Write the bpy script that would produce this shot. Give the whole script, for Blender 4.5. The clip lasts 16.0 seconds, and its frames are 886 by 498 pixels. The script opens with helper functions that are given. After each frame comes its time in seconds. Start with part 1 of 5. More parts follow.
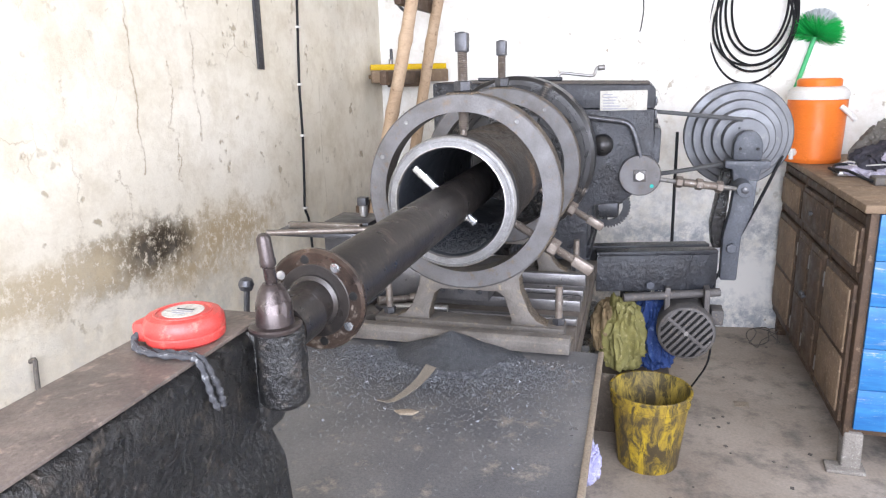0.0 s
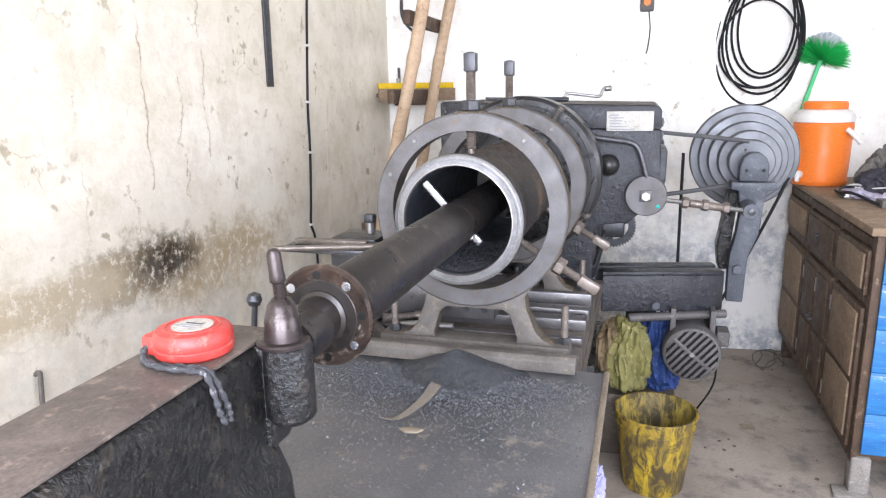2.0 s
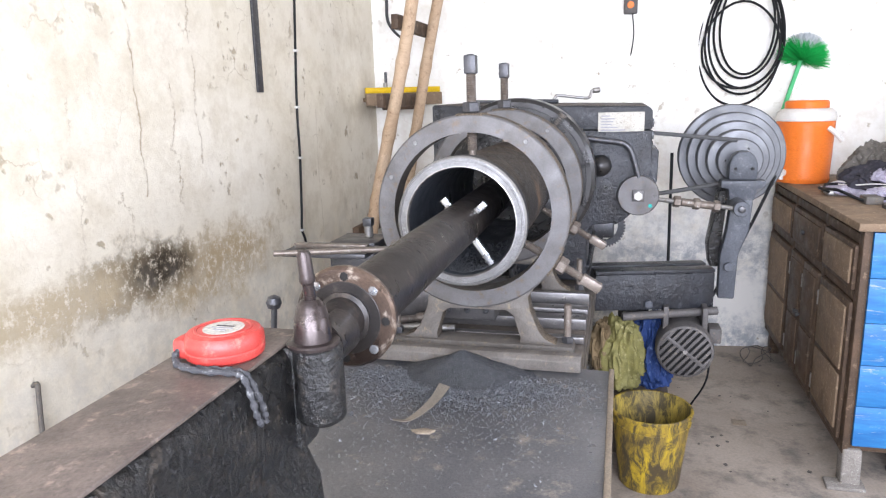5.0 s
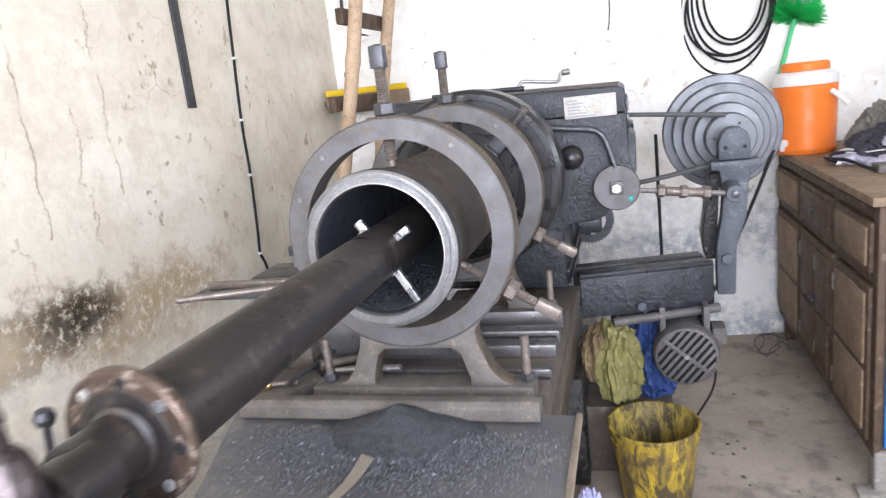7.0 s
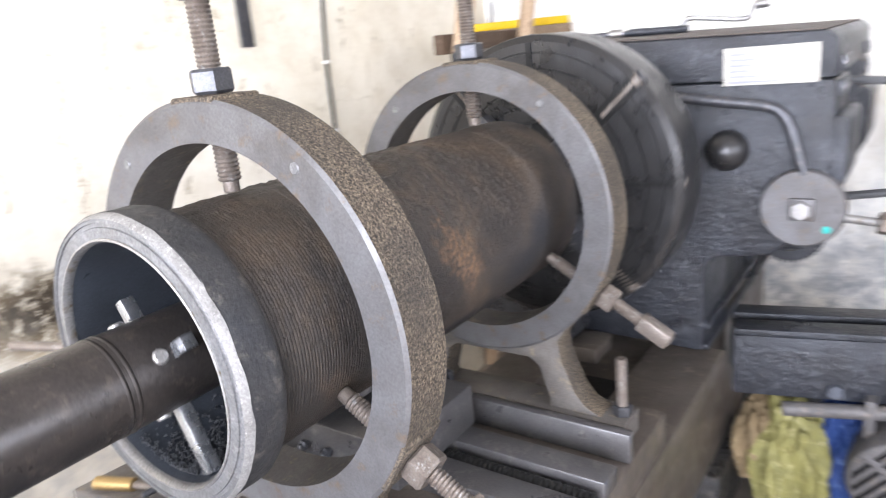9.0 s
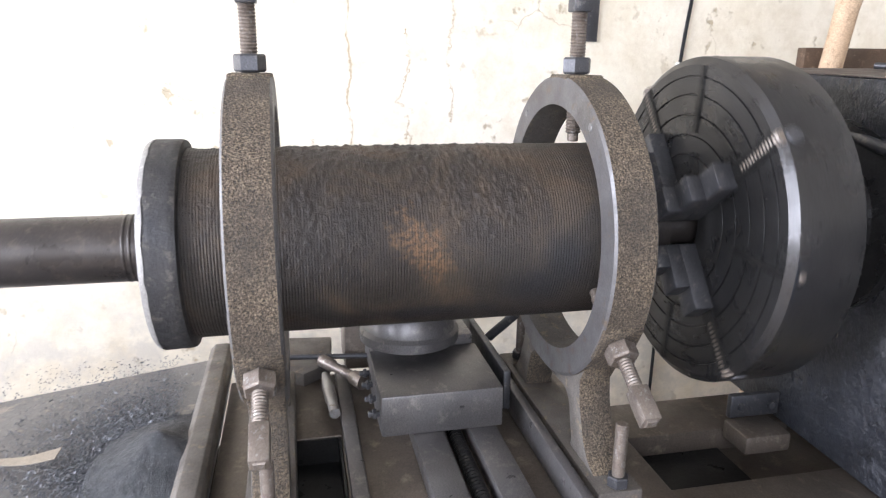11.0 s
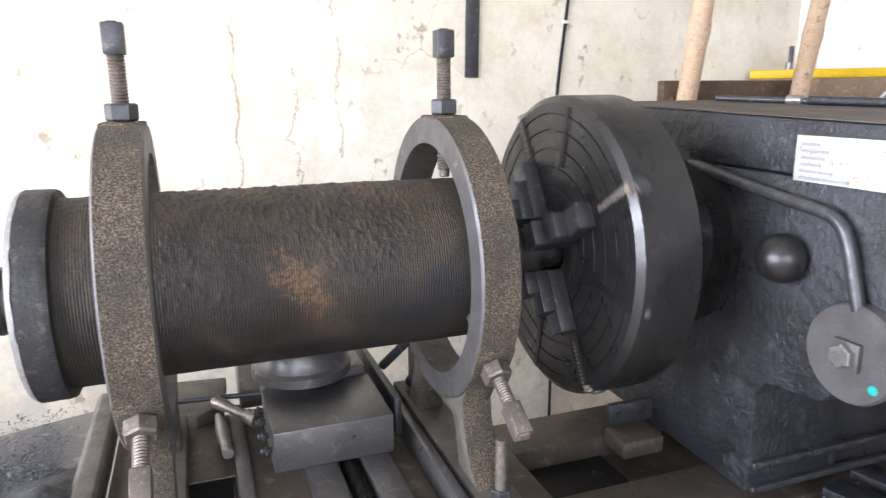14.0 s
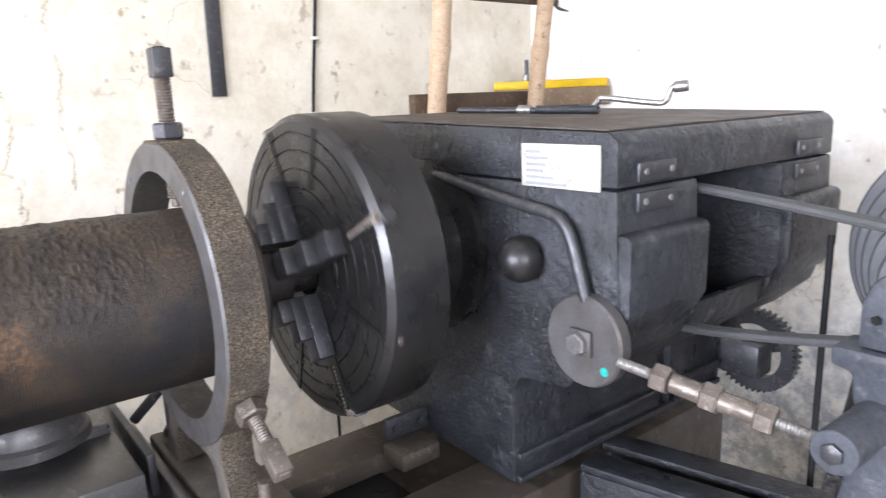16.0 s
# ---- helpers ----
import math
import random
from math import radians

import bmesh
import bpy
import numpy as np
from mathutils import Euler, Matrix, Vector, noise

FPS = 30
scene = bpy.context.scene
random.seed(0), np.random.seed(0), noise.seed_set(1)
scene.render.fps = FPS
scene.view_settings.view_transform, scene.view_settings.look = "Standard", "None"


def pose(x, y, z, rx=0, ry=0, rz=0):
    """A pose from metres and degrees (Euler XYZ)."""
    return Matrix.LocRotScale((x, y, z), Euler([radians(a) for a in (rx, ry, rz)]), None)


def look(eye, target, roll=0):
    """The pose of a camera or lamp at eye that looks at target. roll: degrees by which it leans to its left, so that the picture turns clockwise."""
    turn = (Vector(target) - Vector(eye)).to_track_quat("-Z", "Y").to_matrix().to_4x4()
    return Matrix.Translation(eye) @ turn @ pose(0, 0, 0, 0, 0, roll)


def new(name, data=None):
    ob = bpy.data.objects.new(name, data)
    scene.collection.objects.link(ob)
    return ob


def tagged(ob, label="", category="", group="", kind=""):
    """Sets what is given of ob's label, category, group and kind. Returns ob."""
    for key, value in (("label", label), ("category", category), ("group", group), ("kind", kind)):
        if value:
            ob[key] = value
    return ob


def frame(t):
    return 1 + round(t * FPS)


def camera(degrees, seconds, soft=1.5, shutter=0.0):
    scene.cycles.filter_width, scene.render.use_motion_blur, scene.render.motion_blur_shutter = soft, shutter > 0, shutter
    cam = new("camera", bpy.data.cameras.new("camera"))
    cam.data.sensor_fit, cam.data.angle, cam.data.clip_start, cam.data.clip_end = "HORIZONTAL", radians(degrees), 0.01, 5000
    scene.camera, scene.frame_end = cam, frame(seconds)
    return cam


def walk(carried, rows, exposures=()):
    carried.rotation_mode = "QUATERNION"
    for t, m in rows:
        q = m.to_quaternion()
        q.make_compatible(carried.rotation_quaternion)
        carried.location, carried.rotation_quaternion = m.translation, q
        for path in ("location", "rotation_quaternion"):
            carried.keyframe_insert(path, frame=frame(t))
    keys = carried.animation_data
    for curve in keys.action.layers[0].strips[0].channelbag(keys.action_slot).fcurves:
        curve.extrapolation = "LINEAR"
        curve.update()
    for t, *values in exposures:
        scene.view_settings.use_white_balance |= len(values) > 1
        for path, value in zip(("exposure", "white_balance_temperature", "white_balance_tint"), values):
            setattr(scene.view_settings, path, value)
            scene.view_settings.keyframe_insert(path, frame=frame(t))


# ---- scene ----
cam = camera(66.0, 16.0, soft=1.2, shutter=0.5)
PATH = [
    (0, (0.376, -1.49, 1.436), (-0.161, 0.372, 0.94), -1.6),
    (0.5, (0.377, -1.492, 1.435), (-0.149, 0.376, 0.951), -1.3),
    (1, (0.376, -1.49, 1.435), (-0.144, 0.383, 0.963), -1.2),
    (1.5, (0.374, -1.486, 1.434), (-0.154, 0.384, 0.963), -1.0),
    (2, (0.372, -1.494, 1.436), (-0.179, 0.376, 0.992), -1.0),
    (2.5, (0.37, -1.502, 1.436), (-0.189, 0.368, 0.999), -1.1),
    (3, (0.366, -1.498, 1.437), (-0.171, 0.379, 0.999), -1.3),
    (5.5, (0.321, -1.515, 1.431), (-0.156, 0.379, 0.999), -1.9),
    (6, (0.327, -1.507, 1.433), (-0.108, 0.392, 0.982), -2.8),
    (6.5, (0.353, -1.435, 1.431), (-0.049, 0.466, 0.96), -4.9),
    (7, (0.427, -1.205, 1.428), (-0.111, 0.669, 0.981), -6.8),
    (7.5, (0.47, -0.997, 1.419), (-0.148, 0.835, 0.906), -7.0),
    (8, (0.460, -0.746, 1.428), (-0.158, 1.076, 0.879), -3.0),
    (8.5, (0.464, -0.575, 1.42), (-0.226, 1.227, 0.894), -4.7),
    (9, (0.555, -0.411, 1.418), (-0.579, 1.138, 0.855), -5.8),
    (9.3, (0.633, -0.317, 1.42), (-0.794, 0.963, 0.849), -8.0),
    (9.5, (0.662, -0.248, 1.412), (-0.872, 0.894, 0.83), -8.4),
    (9.7, (0.694, -0.176, 1.412), (-0.936, 0.835, 0.848), -5.9),
    (11.8, (1.018, 0.079, 1.424), (-0.885, 0.389, 0.892), -0.4),
    (12, (1.01, 0.075, 1.429), (-0.894, 0.394, 0.904), -0.4),
    (12.5, (1.006, 0.072, 1.431), (-0.892, 0.437, 0.917), -1.0),
    (13, (1.002, 0.082, 1.431), (-0.885, 0.522, 0.936), -0.7),
    (13.5, (1.004, 0.093, 1.433), (-0.867, 0.638, 0.983), -1.0),
    (14, (1.003, 0.093, 1.433), (-0.829, 0.755, 0.982), -0.5),
    (14.5, (1.009, 0.097, 1.437), (-0.789, 0.862, 1.009), -1.1),
    (15, (1.007, 0.108, 1.437), (-0.743, 0.97, 0.997), -1.5),
    (15.5, (1.002, 0.134, 1.436), (-0.641, 1.194, 1.013), -1.5),
    (16, (1.003, 0.16, 1.436), (-0.54, 1.359, 1.011), -2.3),
]
walk(cam, [(t, look(eye, target, roll)) for t, eye, target, roll in PATH],
     [(0, -0.06), (6.5, -0.12), (7.5, -0.08), (8.0, 0.28), (8.5, 0.3), (9.5, 0.55), (12, 0.2), (14.5, 0.2), (16, 0.25)])

# ---- world, daylight through the open shutter door behind the camera ----
world = bpy.data.worlds.new("sky")
scene.world = world
world.use_nodes = True
wn = world.node_tree.nodes
sky = wn.new("ShaderNodeTexSky")
sky.sky_type, sky.sun_disc = 'NISHITA', False
sky.sun_elevation, sky.sun_rotation = radians(55), radians(150)
wn["Background"].inputs["Strength"].default_value = 0.12
world.node_tree.links.new(sky.outputs[0], wn["Background"].inputs["Color"])

sun = new("sun", bpy.data.lights.new("sun", 'SUN'))
sun.data.energy, sun.data.angle, sun.data.color = 3.0, radians(0.5), (1.0, 0.95, 0.87)
sun.matrix_world = look((2.0, -4.0, 6.0), (0.6, -1.6, 0.0))


def opening_light(x, y, z, tx, ty, tz, w, h, power):
    lamp = new("daylight_opening", bpy.data.lights.new("daylight_opening", 'AREA'))
    lamp.data.shape, lamp.data.size, lamp.data.size_y, lamp.data.energy = 'RECTANGLE', w, h, power
    lamp.data.color = (0.81, 0.85, 1.0)
    lamp.matrix_world = look((x, y, z), (tx, ty, tz))


opening_light(0.9, -3.12, 1.75, 0.7, 0.4, 0.2, 3.1, 1.7, 400)
opening_light(3.33, -0.6, 1.85, 0.2, -0.4, 0.3, 2.1, 1.2, 75)


# ---- materials ----
def ramp(nt, fac, stops):
    r = nt.nodes.new("ShaderNodeValToRGB")
    while len(r.color_ramp.elements) < len(stops):
        r.color_ramp.elements.new(0.5)
    for e, (p, c) in zip(r.color_ramp.elements, stops):
        e.position, e.color = p, (*c, 1) if len(c) == 3 else (c[0], c[0], c[0], 1)
    nt.links.new(fac, r.inputs[0])
    return r.outputs[0]


def noise_tex(nt, vec, scale, detail=6, rough=0.6, distort=0.0):
    n = nt.nodes.new("ShaderNodeTexNoise")
    n.inputs["Scale"].default_value, n.inputs["Detail"].default_value = scale, detail
    n.inputs["Roughness"].default_value, n.inputs["Distortion"].default_value = rough, distort
    nt.links.new(vec, n.inputs["Vector"])
    return n.outputs["Fac"]


def mix(nt, fac, a, b, mode='MIX'):
    m = nt.nodes.new("ShaderNodeMix")
    m.data_type, m.blend_type = 'RGBA', mode
    for sock, v in ((m.inputs[0], fac), (m.inputs[6], a), (m.inputs[7], b)):
        if isinstance(v, (int, float)):
            sock.default_value = v
        elif isinstance(v, tuple):
            sock.default_value = (*v, 1)
        else:
            nt.links.new(v, sock)
    return m.outputs[2]


def maths(nt, op, a, b=0.0, c=0.0):
    m = nt.nodes.new("ShaderNodeMath")
    m.operation = op
    for sock, v in zip(m.inputs, (a, b, c)):
        if isinstance(v, (int, float)):
            sock.default_value = v
        else:
            nt.links.new(v, sock)
    return m.outputs[0]


def begin(name):
    m = bpy.data.materials.new(name)
    m.use_nodes = True
    nt = m.node_tree
    co = nt.nodes.new("ShaderNodeTexCoord").outputs["Object"]
    return m, nt, co, nt.nodes["Principled BSDF"]


def bump(nt, bsdf, height, strength, dist=0.002):
    b = nt.nodes.new("ShaderNodeBump")
    b.inputs["Strength"].default_value, b.inputs["Distance"].default_value = strength, dist
    nt.links.new(height, b.inputs["Height"])
    nt.links.new(b.outputs[0], bsdf.inputs["Normal"])


def worn(name, c1, c2, c3=None, rough=0.5, metal=0.0, big=8.0, fine=120.0, amount=0.25, relief=0.3, relief_scale=None, depth=0.002, spec=0.16, grain=0.45):
    """A surface of colour c1 with patches of c2, specks of c3, and fine relief."""
    m, nt, co, bs = begin(name)
    a = noise_tex(nt, co, big, 7, 0.65, 0.4)
    f = noise_tex(nt, co, fine * 2.2, 5, 0.7)
    col = ramp(nt, a, [(0.5 - amount, c1), (0.5 + amount, c2)])
    if c3:
        col = mix(nt, ramp(nt, noise_tex(nt, co, big * 4.3, 6, 0.7), [(0.56, (0,)), (0.68, (1,))]), col, c3)
    col = mix(nt, grain, col, ramp(nt, f, [(0.32, (0.25,)), (0.62, (1.15,))]), 'MULTIPLY')
    nt.links.new(col, bs.inputs["Base Color"])
    nt.links.new(ramp(nt, noise_tex(nt, co, big * 2.1, 5), [(0.3, (max(rough - 0.12, 0.05),)), (0.7, (min(rough + 0.15, 1),))]), bs.inputs["Roughness"])
    bs.inputs["Metallic"].default_value = metal
    bs.inputs["Specular IOR Level"].default_value = spec
    bump(nt, bs, noise_tex(nt, co, relief_scale or fine, 6, 0.65), relief, depth)
    return m


def sep(nt, co):
    s = nt.nodes.new("ShaderNodeSeparateXYZ")
    nt.links.new(co, s.inputs[0])
    return s.outputs


def spot(nt, co, centre, size, wobble=0.5, scale=14.0, tilt=0.0):
    """1 inside an uneven blot round a point, 0 outside; size by axis."""
    mp = nt.nodes.new("ShaderNodeMapping")
    mp.vector_type = 'TEXTURE'
    mp.inputs["Location"].default_value = centre
    mp.inputs["Scale"].default_value = size
    mp.inputs["Rotation"].default_value = (radians(tilt), 0, 0)
    nt.links.new(co, mp.inputs[0])
    ln = nt.nodes.new("ShaderNodeVectorMath")
    ln.operation = 'LENGTH'
    nt.links.new(mp.outputs[0], ln.inputs[0])
    d = maths(nt, 'ADD', ln.outputs["Value"], maths(nt, 'MULTIPLY_ADD', noise_tex(nt, co, scale, 6, 0.7), 2 * wobble, -wobble))
    return ramp(nt, d, [(0.35, (1,)), (0.95, (0,))])


def plaster(name, base, warm, left):
    m, nt, co, bs = begin(name)
    x, y, z = sep(nt, co)
    col = ramp(nt, noise_tex(nt, co, 1.6, 8, 0.6), [(0.3, base), (0.7, warm)])
    col = mix(nt, 0.5, col, ramp(nt, noise_tex(nt, co, 9, 8, 0.7), [(0.32, (0.66, 0.60, 0.5)), (0.56, (1, 1, 1))]), 'MULTIPLY')
    # small dark pits and flakes
    pits = ramp(nt, noise_tex(nt, co, 16, 3, 0.55), [(0.635, (0,)), (0.70, (1,))])
    pits = maths(nt, 'MULTIPLY', pits, ramp(nt, noise_tex(nt, co, 2.2, 3), [(0.38, (0,)), (0.58, (0.85,))]))
    col = mix(nt, pits, col, (0.33, 0.27, 0.18))
    # hairline cracks
    v = nt.nodes.new("ShaderNodeTexVoronoi")
    v.feature = 'DISTANCE_TO_EDGE'
    v.inputs["Scale"].default_value = 2.1
    warp = nt.nodes.new("ShaderNodeTexNoise")
    warp.inputs["Scale"].default_value, warp.inputs["Detail"].default_value = 5, 5
    nt.links.new(co, warp.inputs["Vector"])
    wv = nt.nodes.new("ShaderNodeVectorMath")
    wv.operation = 'MULTIPLY_ADD'
    wv.inputs[1].default_value = (0.35, 0.35, 0.35)
    nt.links.new(warp.outputs["Color"], wv.inputs[0])
    nt.links.new(co, wv.inputs[2])
    nt.links.new(wv.outputs[0], v.inputs["Vector"])
    crack = ramp(nt, v.outputs["Distance"], [(0.0015, (1,)), (0.006, (0,))])
    crack = maths(nt, 'MULTIPLY', crack, ramp(nt, noise_tex(nt, co, 1.7, 2), [(0.54, (0,)), (0.62, (0.55,))]))
    col = mix(nt, crack, col, (0.36, 0.29, 0.19))
    if left:
        # long settling cracks down the plaster
        for y0, z0, z1, amp, dark in ((0.215, 1.17, 2.6, 0.04, 1.0), (0.505, 1.24, 2.6, 0.05, 0.75), (0.38, 1.10, 1.50, 0.10, 1.0), (0.12, 1.05, 1.20, 0.16, 0.9), (-0.05, 0.86, 1.46, 0.10, 0.5), (1.42, 0.8, 1.4, 0.03, 0.4)):
            off = maths(nt, 'MULTIPLY_ADD', noise_tex(nt, co, 8.0, 8, 0.68), 2 * amp, maths(nt, 'SUBTRACT', y, y0 + amp))
            line = ramp(nt, maths(nt, 'ABSOLUTE', off), [(0.0010, (1,)), (0.0047, (0,))])
            line = maths(nt, 'MULTIPLY', line, maths(nt, 'MULTIPLY', maths(nt, 'GREATER_THAN', z, z0), maths(nt, 'LESS_THAN', z, z1)))
            line = maths(nt, 'MULTIPLY', line, ramp(nt, noise_tex(nt, co, 12, 3), [(0.36, (0.0,)), (0.54, (dark,))]))
            col = mix(nt, line, col, (0.30, 0.23, 0.14))
        for centre, size, tone, w in (((-1.03, 0.15, 0.94), (0.3, 0.42, 0.14), (0.15, 0.105, 0.055), 0.9), ((-1.03, 0.55, 0.89), (0.3, 0.6, 0.16), (0.40, 0.31, 0.19), 0.8),
                                      ((-1.03, -0.2, 0.94), (0.3, 0.5, 0.10), (0.45, 0.37, 0.25), 0.8),
                                      ((-1.03, 0.24, 0.945), (0.3, 0.21, 0.105), (0.035, 0.024, 0.012), 0.55)):
            s = spot(nt, co, centre, size, w, 9.0)
            s = maths(nt, 'MULTIPLY', s, ramp(nt, noise_tex(nt, co, 34, 9, 0.8), [(0.40, (0.0,)), (0.50, (1.0,))]))
            col = mix(nt, s, col, tone)
        low = ramp(nt, z, [(0.60, (0.8,)), (1.05, (0,))])
        low = maths(nt, 'MULTIPLY', low, ramp(nt, noise_tex(nt, co, 11, 7, 0.7), [(0.44, (0,)), (0.6, (1,))]))
        col = mix(nt, low, col, (0.5, 0.47, 0.41))
    else:
        low = ramp(nt, maths(nt, 'MULTIPLY_ADD', noise_tex(nt, co, 5, 6, 0.7), 0.7, maths(nt, 'MULTIPLY', z, 0.62)), [(0.62, (1,)), (0.92, (0,))])
        low = maths(nt, 'MULTIPLY', low, ramp(nt, noise_tex(nt, co, 14, 7, 0.75), [(0.40, (0.1,)), (0.58, (0.95,))]))
        col = mix(nt, low, col, (0.34, 0.36, 0.39))
        col = mix(nt, spot(nt, co, (0.98, 2.45, 0.28), (0.3, 0.5, 0.2), 0.8, 9), col, (0.80, 0.78, 0.74))
    nt.links.new(col, bs.inputs["Base Color"])
    bs.inputs["Roughness"].default_value = 0.9
    bump(nt, bs, maths(nt, 'SUBTRACT', noise_tex(nt, co, 22, 8, 0.7), maths(nt, 'MULTIPLY', maths(nt, 'ADD', crack, pits), 0.6)), 0.45, 0.006)
    return m


def concrete_floor():
    m, nt, co, bs = begin("concrete")
    col = ramp(nt, noise_tex(nt, co, 1.8, 8, 0.65, 0.5), [(0.3, (0.25, 0.205, 0.165)), (0.7, (0.42, 0.36, 0.30))])
    col = mix(nt, ramp(nt, noise_tex(nt, co, 5.5, 7, 0.7), [(0.5, (0,)), (0.68, (0.85,))]), col, (0.12, 0.11, 0.10))
    col = mix(nt, 0.4, col, ramp(nt, noise_tex(nt, co, 90, 5), [(0.3, (0.5,)), (0.65, (1,))]), 'MULTIPLY')
    nt.links.new(col, bs.inputs["Base Color"])
    bs.inputs["Roughness"].default_value = 0.8
    bump(nt, bs, noise_tex(nt, co, 40, 8, 0.7), 0.35, 0.004)
    return m


def ribbed_iron():
    """Rough cast barrel, brown with rust and fine turning ribs."""
    m, nt, co, bs = begin("rusty_cast_barrel")
    sh = nt.nodes.new("ShaderNodeVectorMath")
    sh.inputs[1].default_value = (0.0, 0.2, 1.028)
    nt.links.new(co, sh.inputs[0])
    co = sh.outputs[0]
    x, y, z = sep(nt, co)
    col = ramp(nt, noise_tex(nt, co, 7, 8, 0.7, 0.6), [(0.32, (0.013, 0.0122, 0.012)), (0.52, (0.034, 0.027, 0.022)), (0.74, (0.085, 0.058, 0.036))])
    # paler brown mixed in by height on the upper half, rust towards the chuck end
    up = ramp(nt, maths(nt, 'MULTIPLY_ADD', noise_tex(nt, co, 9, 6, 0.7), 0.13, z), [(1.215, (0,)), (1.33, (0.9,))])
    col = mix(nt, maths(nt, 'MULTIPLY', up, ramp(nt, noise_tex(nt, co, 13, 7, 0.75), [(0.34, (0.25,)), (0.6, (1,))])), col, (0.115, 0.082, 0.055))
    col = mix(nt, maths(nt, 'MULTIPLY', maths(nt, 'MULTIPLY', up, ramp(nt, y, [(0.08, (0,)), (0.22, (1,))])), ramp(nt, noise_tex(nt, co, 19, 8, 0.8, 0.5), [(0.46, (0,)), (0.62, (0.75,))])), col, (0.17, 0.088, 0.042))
    speck = ramp(nt, noise_tex(nt, co, 160, 4), [(0.4, (0.1,)), (0.6, (0.9,))])
    col = mix(nt, maths(nt, 'MULTIPLY', spot(nt, co, (0.125, 0.205, 1.187), (0.06, 0.034, 0.062), 1.2, 34, 38), speck), col, (0.17, 0.098, 0.05))
    # oil runs near the rear steady
    for c_, sz in (((0.12, 0.40, 1.16), (0.06, 0.05, 0.05)), ((0.11, 0.36, 1.12), (0.08, 0.06, 0.04)), ((0.11, 0.20, 1.085), (0.06, 0.16, 0.016))):
        col = mix(nt, spot(nt, co, c_, sz, 0.7, 22), col, (0.017, 0.016, 0.017))
    # pale flecks, limited to the same upper half
    fleck = ramp(nt, noise_tex(nt, co, 190, 4, 0.6), [(0.52, (0,)), (0.68, (1,))])
    col = mix(nt, maths(nt, 'MULTIPLY', maths(nt, 'MULTIPLY', fleck, up), 0.5), col, (0.30, 0.225, 0.15))
    nt.links.new(col, bs.inputs["Base Color"])
    bs.inputs["Roughness"].default_value, bs.inputs["Metallic"].default_value = 0.52, 0.15
    bs.inputs["Specular IOR Level"].default_value = 0.45
    bump(nt, bs, maths(nt, 'ADD', noise_tex(nt, co, 150, 5), maths(nt, 'MULTIPLY', noise_tex(nt, co, 420, 3), 0.5)), 0.8, 0.003)
    return m


def grainy(name):
    """Rough sand-cast rim, tan grains with dark pits between and greasy patches."""
    m, nt, co, bs = begin(name)
    g = noise_tex(nt, co, 400, 4, 0.6, 0.3)
    col = ramp(nt, g, [(0.34, (0.022, 0.018, 0.014)), (0.46, (0.105, 0.082, 0.058)), (0.6, (0.26, 0.20, 0.138)), (0.72, (0.42, 0.34, 0.24))])
    col = mix(nt, ramp(nt, noise_tex(nt, co, 8, 6, 0.7), [(0.36, (0.8,)), (0.6, (0,))]), col, (0.06, 0.051, 0.043))
    col = mix(nt, ramp(nt, noise_tex(nt, co, 30, 6, 0.75), [(0.58, (0,)), (0.68, (0.6,))]), col, (0.045, 0.04, 0.036))
    nt.links.new(col, bs.inputs["Base Color"])
    bs.inputs["Roughness"].default_value = 0.75
    bs.inputs["Specular IOR Level"].default_value = 0.3
    bump(nt, bs, maths(nt, 'ADD', g, noise_tex(nt, co, 60, 4, 0.6)), 1.0, 0.007)
    return m


def smeared(name, clean, dull, dirt):
    """Plastic with dirt run down it in streaks and blots."""
    m, nt, co, bs = begin(name)
    mp = nt.nodes.new("ShaderNodeMapping")
    mp.inputs["Scale"].default_value = (1, 1, 0.38)
    nt.links.new(co, mp.inputs[0])
    st = mp.outputs[0]
    col = ramp(nt, noise_tex(nt, st, 16, 7, 0.7, 0.5), [(0.38, clean), (0.62, dull)])
    col = mix(nt, ramp(nt, noise_tex(nt, st, 22, 8, 0.75, 0.8), [(0.44, (0,)), (0.56, (0.95,))]), col, dirt)
    col = mix(nt, ramp(nt, noise_tex(nt, co, 9, 6, 0.7), [(0.55, (0,)), (0.68, (0.85,))]), col, dirt)
    nt.links.new(col, bs.inputs["Base Color"])
    bs.inputs["Roughness"].default_value = 0.5
    bump(nt, bs, noise_tex(nt, co, 60, 6, 0.7), 0.3, 0.002)
    return m


def streaked(name, dark, light, bare):
    """Brushed paint with level streaks, rubbed pale in places."""
    m, nt, co, bs = begin(name)
    mp = nt.nodes.new("ShaderNodeMapping")
    mp.inputs["Scale"].default_value = (1, 1, 5.5)
    nt.links.new(co, mp.inputs[0])
    st = mp.outputs[0]
    col = ramp(nt, noise_tex(nt, st, 7, 7, 0.65, 0.3), [(0.34, dark), (0.66, light)])
    rub = ramp(nt, noise_tex(nt, st, 9, 8, 0.75, 0.6), [(0.57, (0,)), (0.67, (0.75,))])
    col = mix(nt, rub, col, bare)
    col = mix(nt, ramp(nt, noise_tex(nt, co, 26, 6, 0.75), [(0.62, (0,)), (0.70, (0.8,))]), col, (0.10, 0.09, 0.075))
    nt.links.new(col, bs.inputs["Base Color"])
    bs.inputs["Roughness"].default_value = 0.5
    bump(nt, bs, noise_tex(nt, st, 40, 6, 0.7), 0.3, 0.002)
    return m


def plain(name, c, rough=0.5, metal=0.0, relief=0.1, scale=200.0, var=0.25):
    lo = tuple(v * (1 - var) for v in c)
    return worn(name, c, lo, None, rough, metal, 12.0, scale, 0.25, relief)


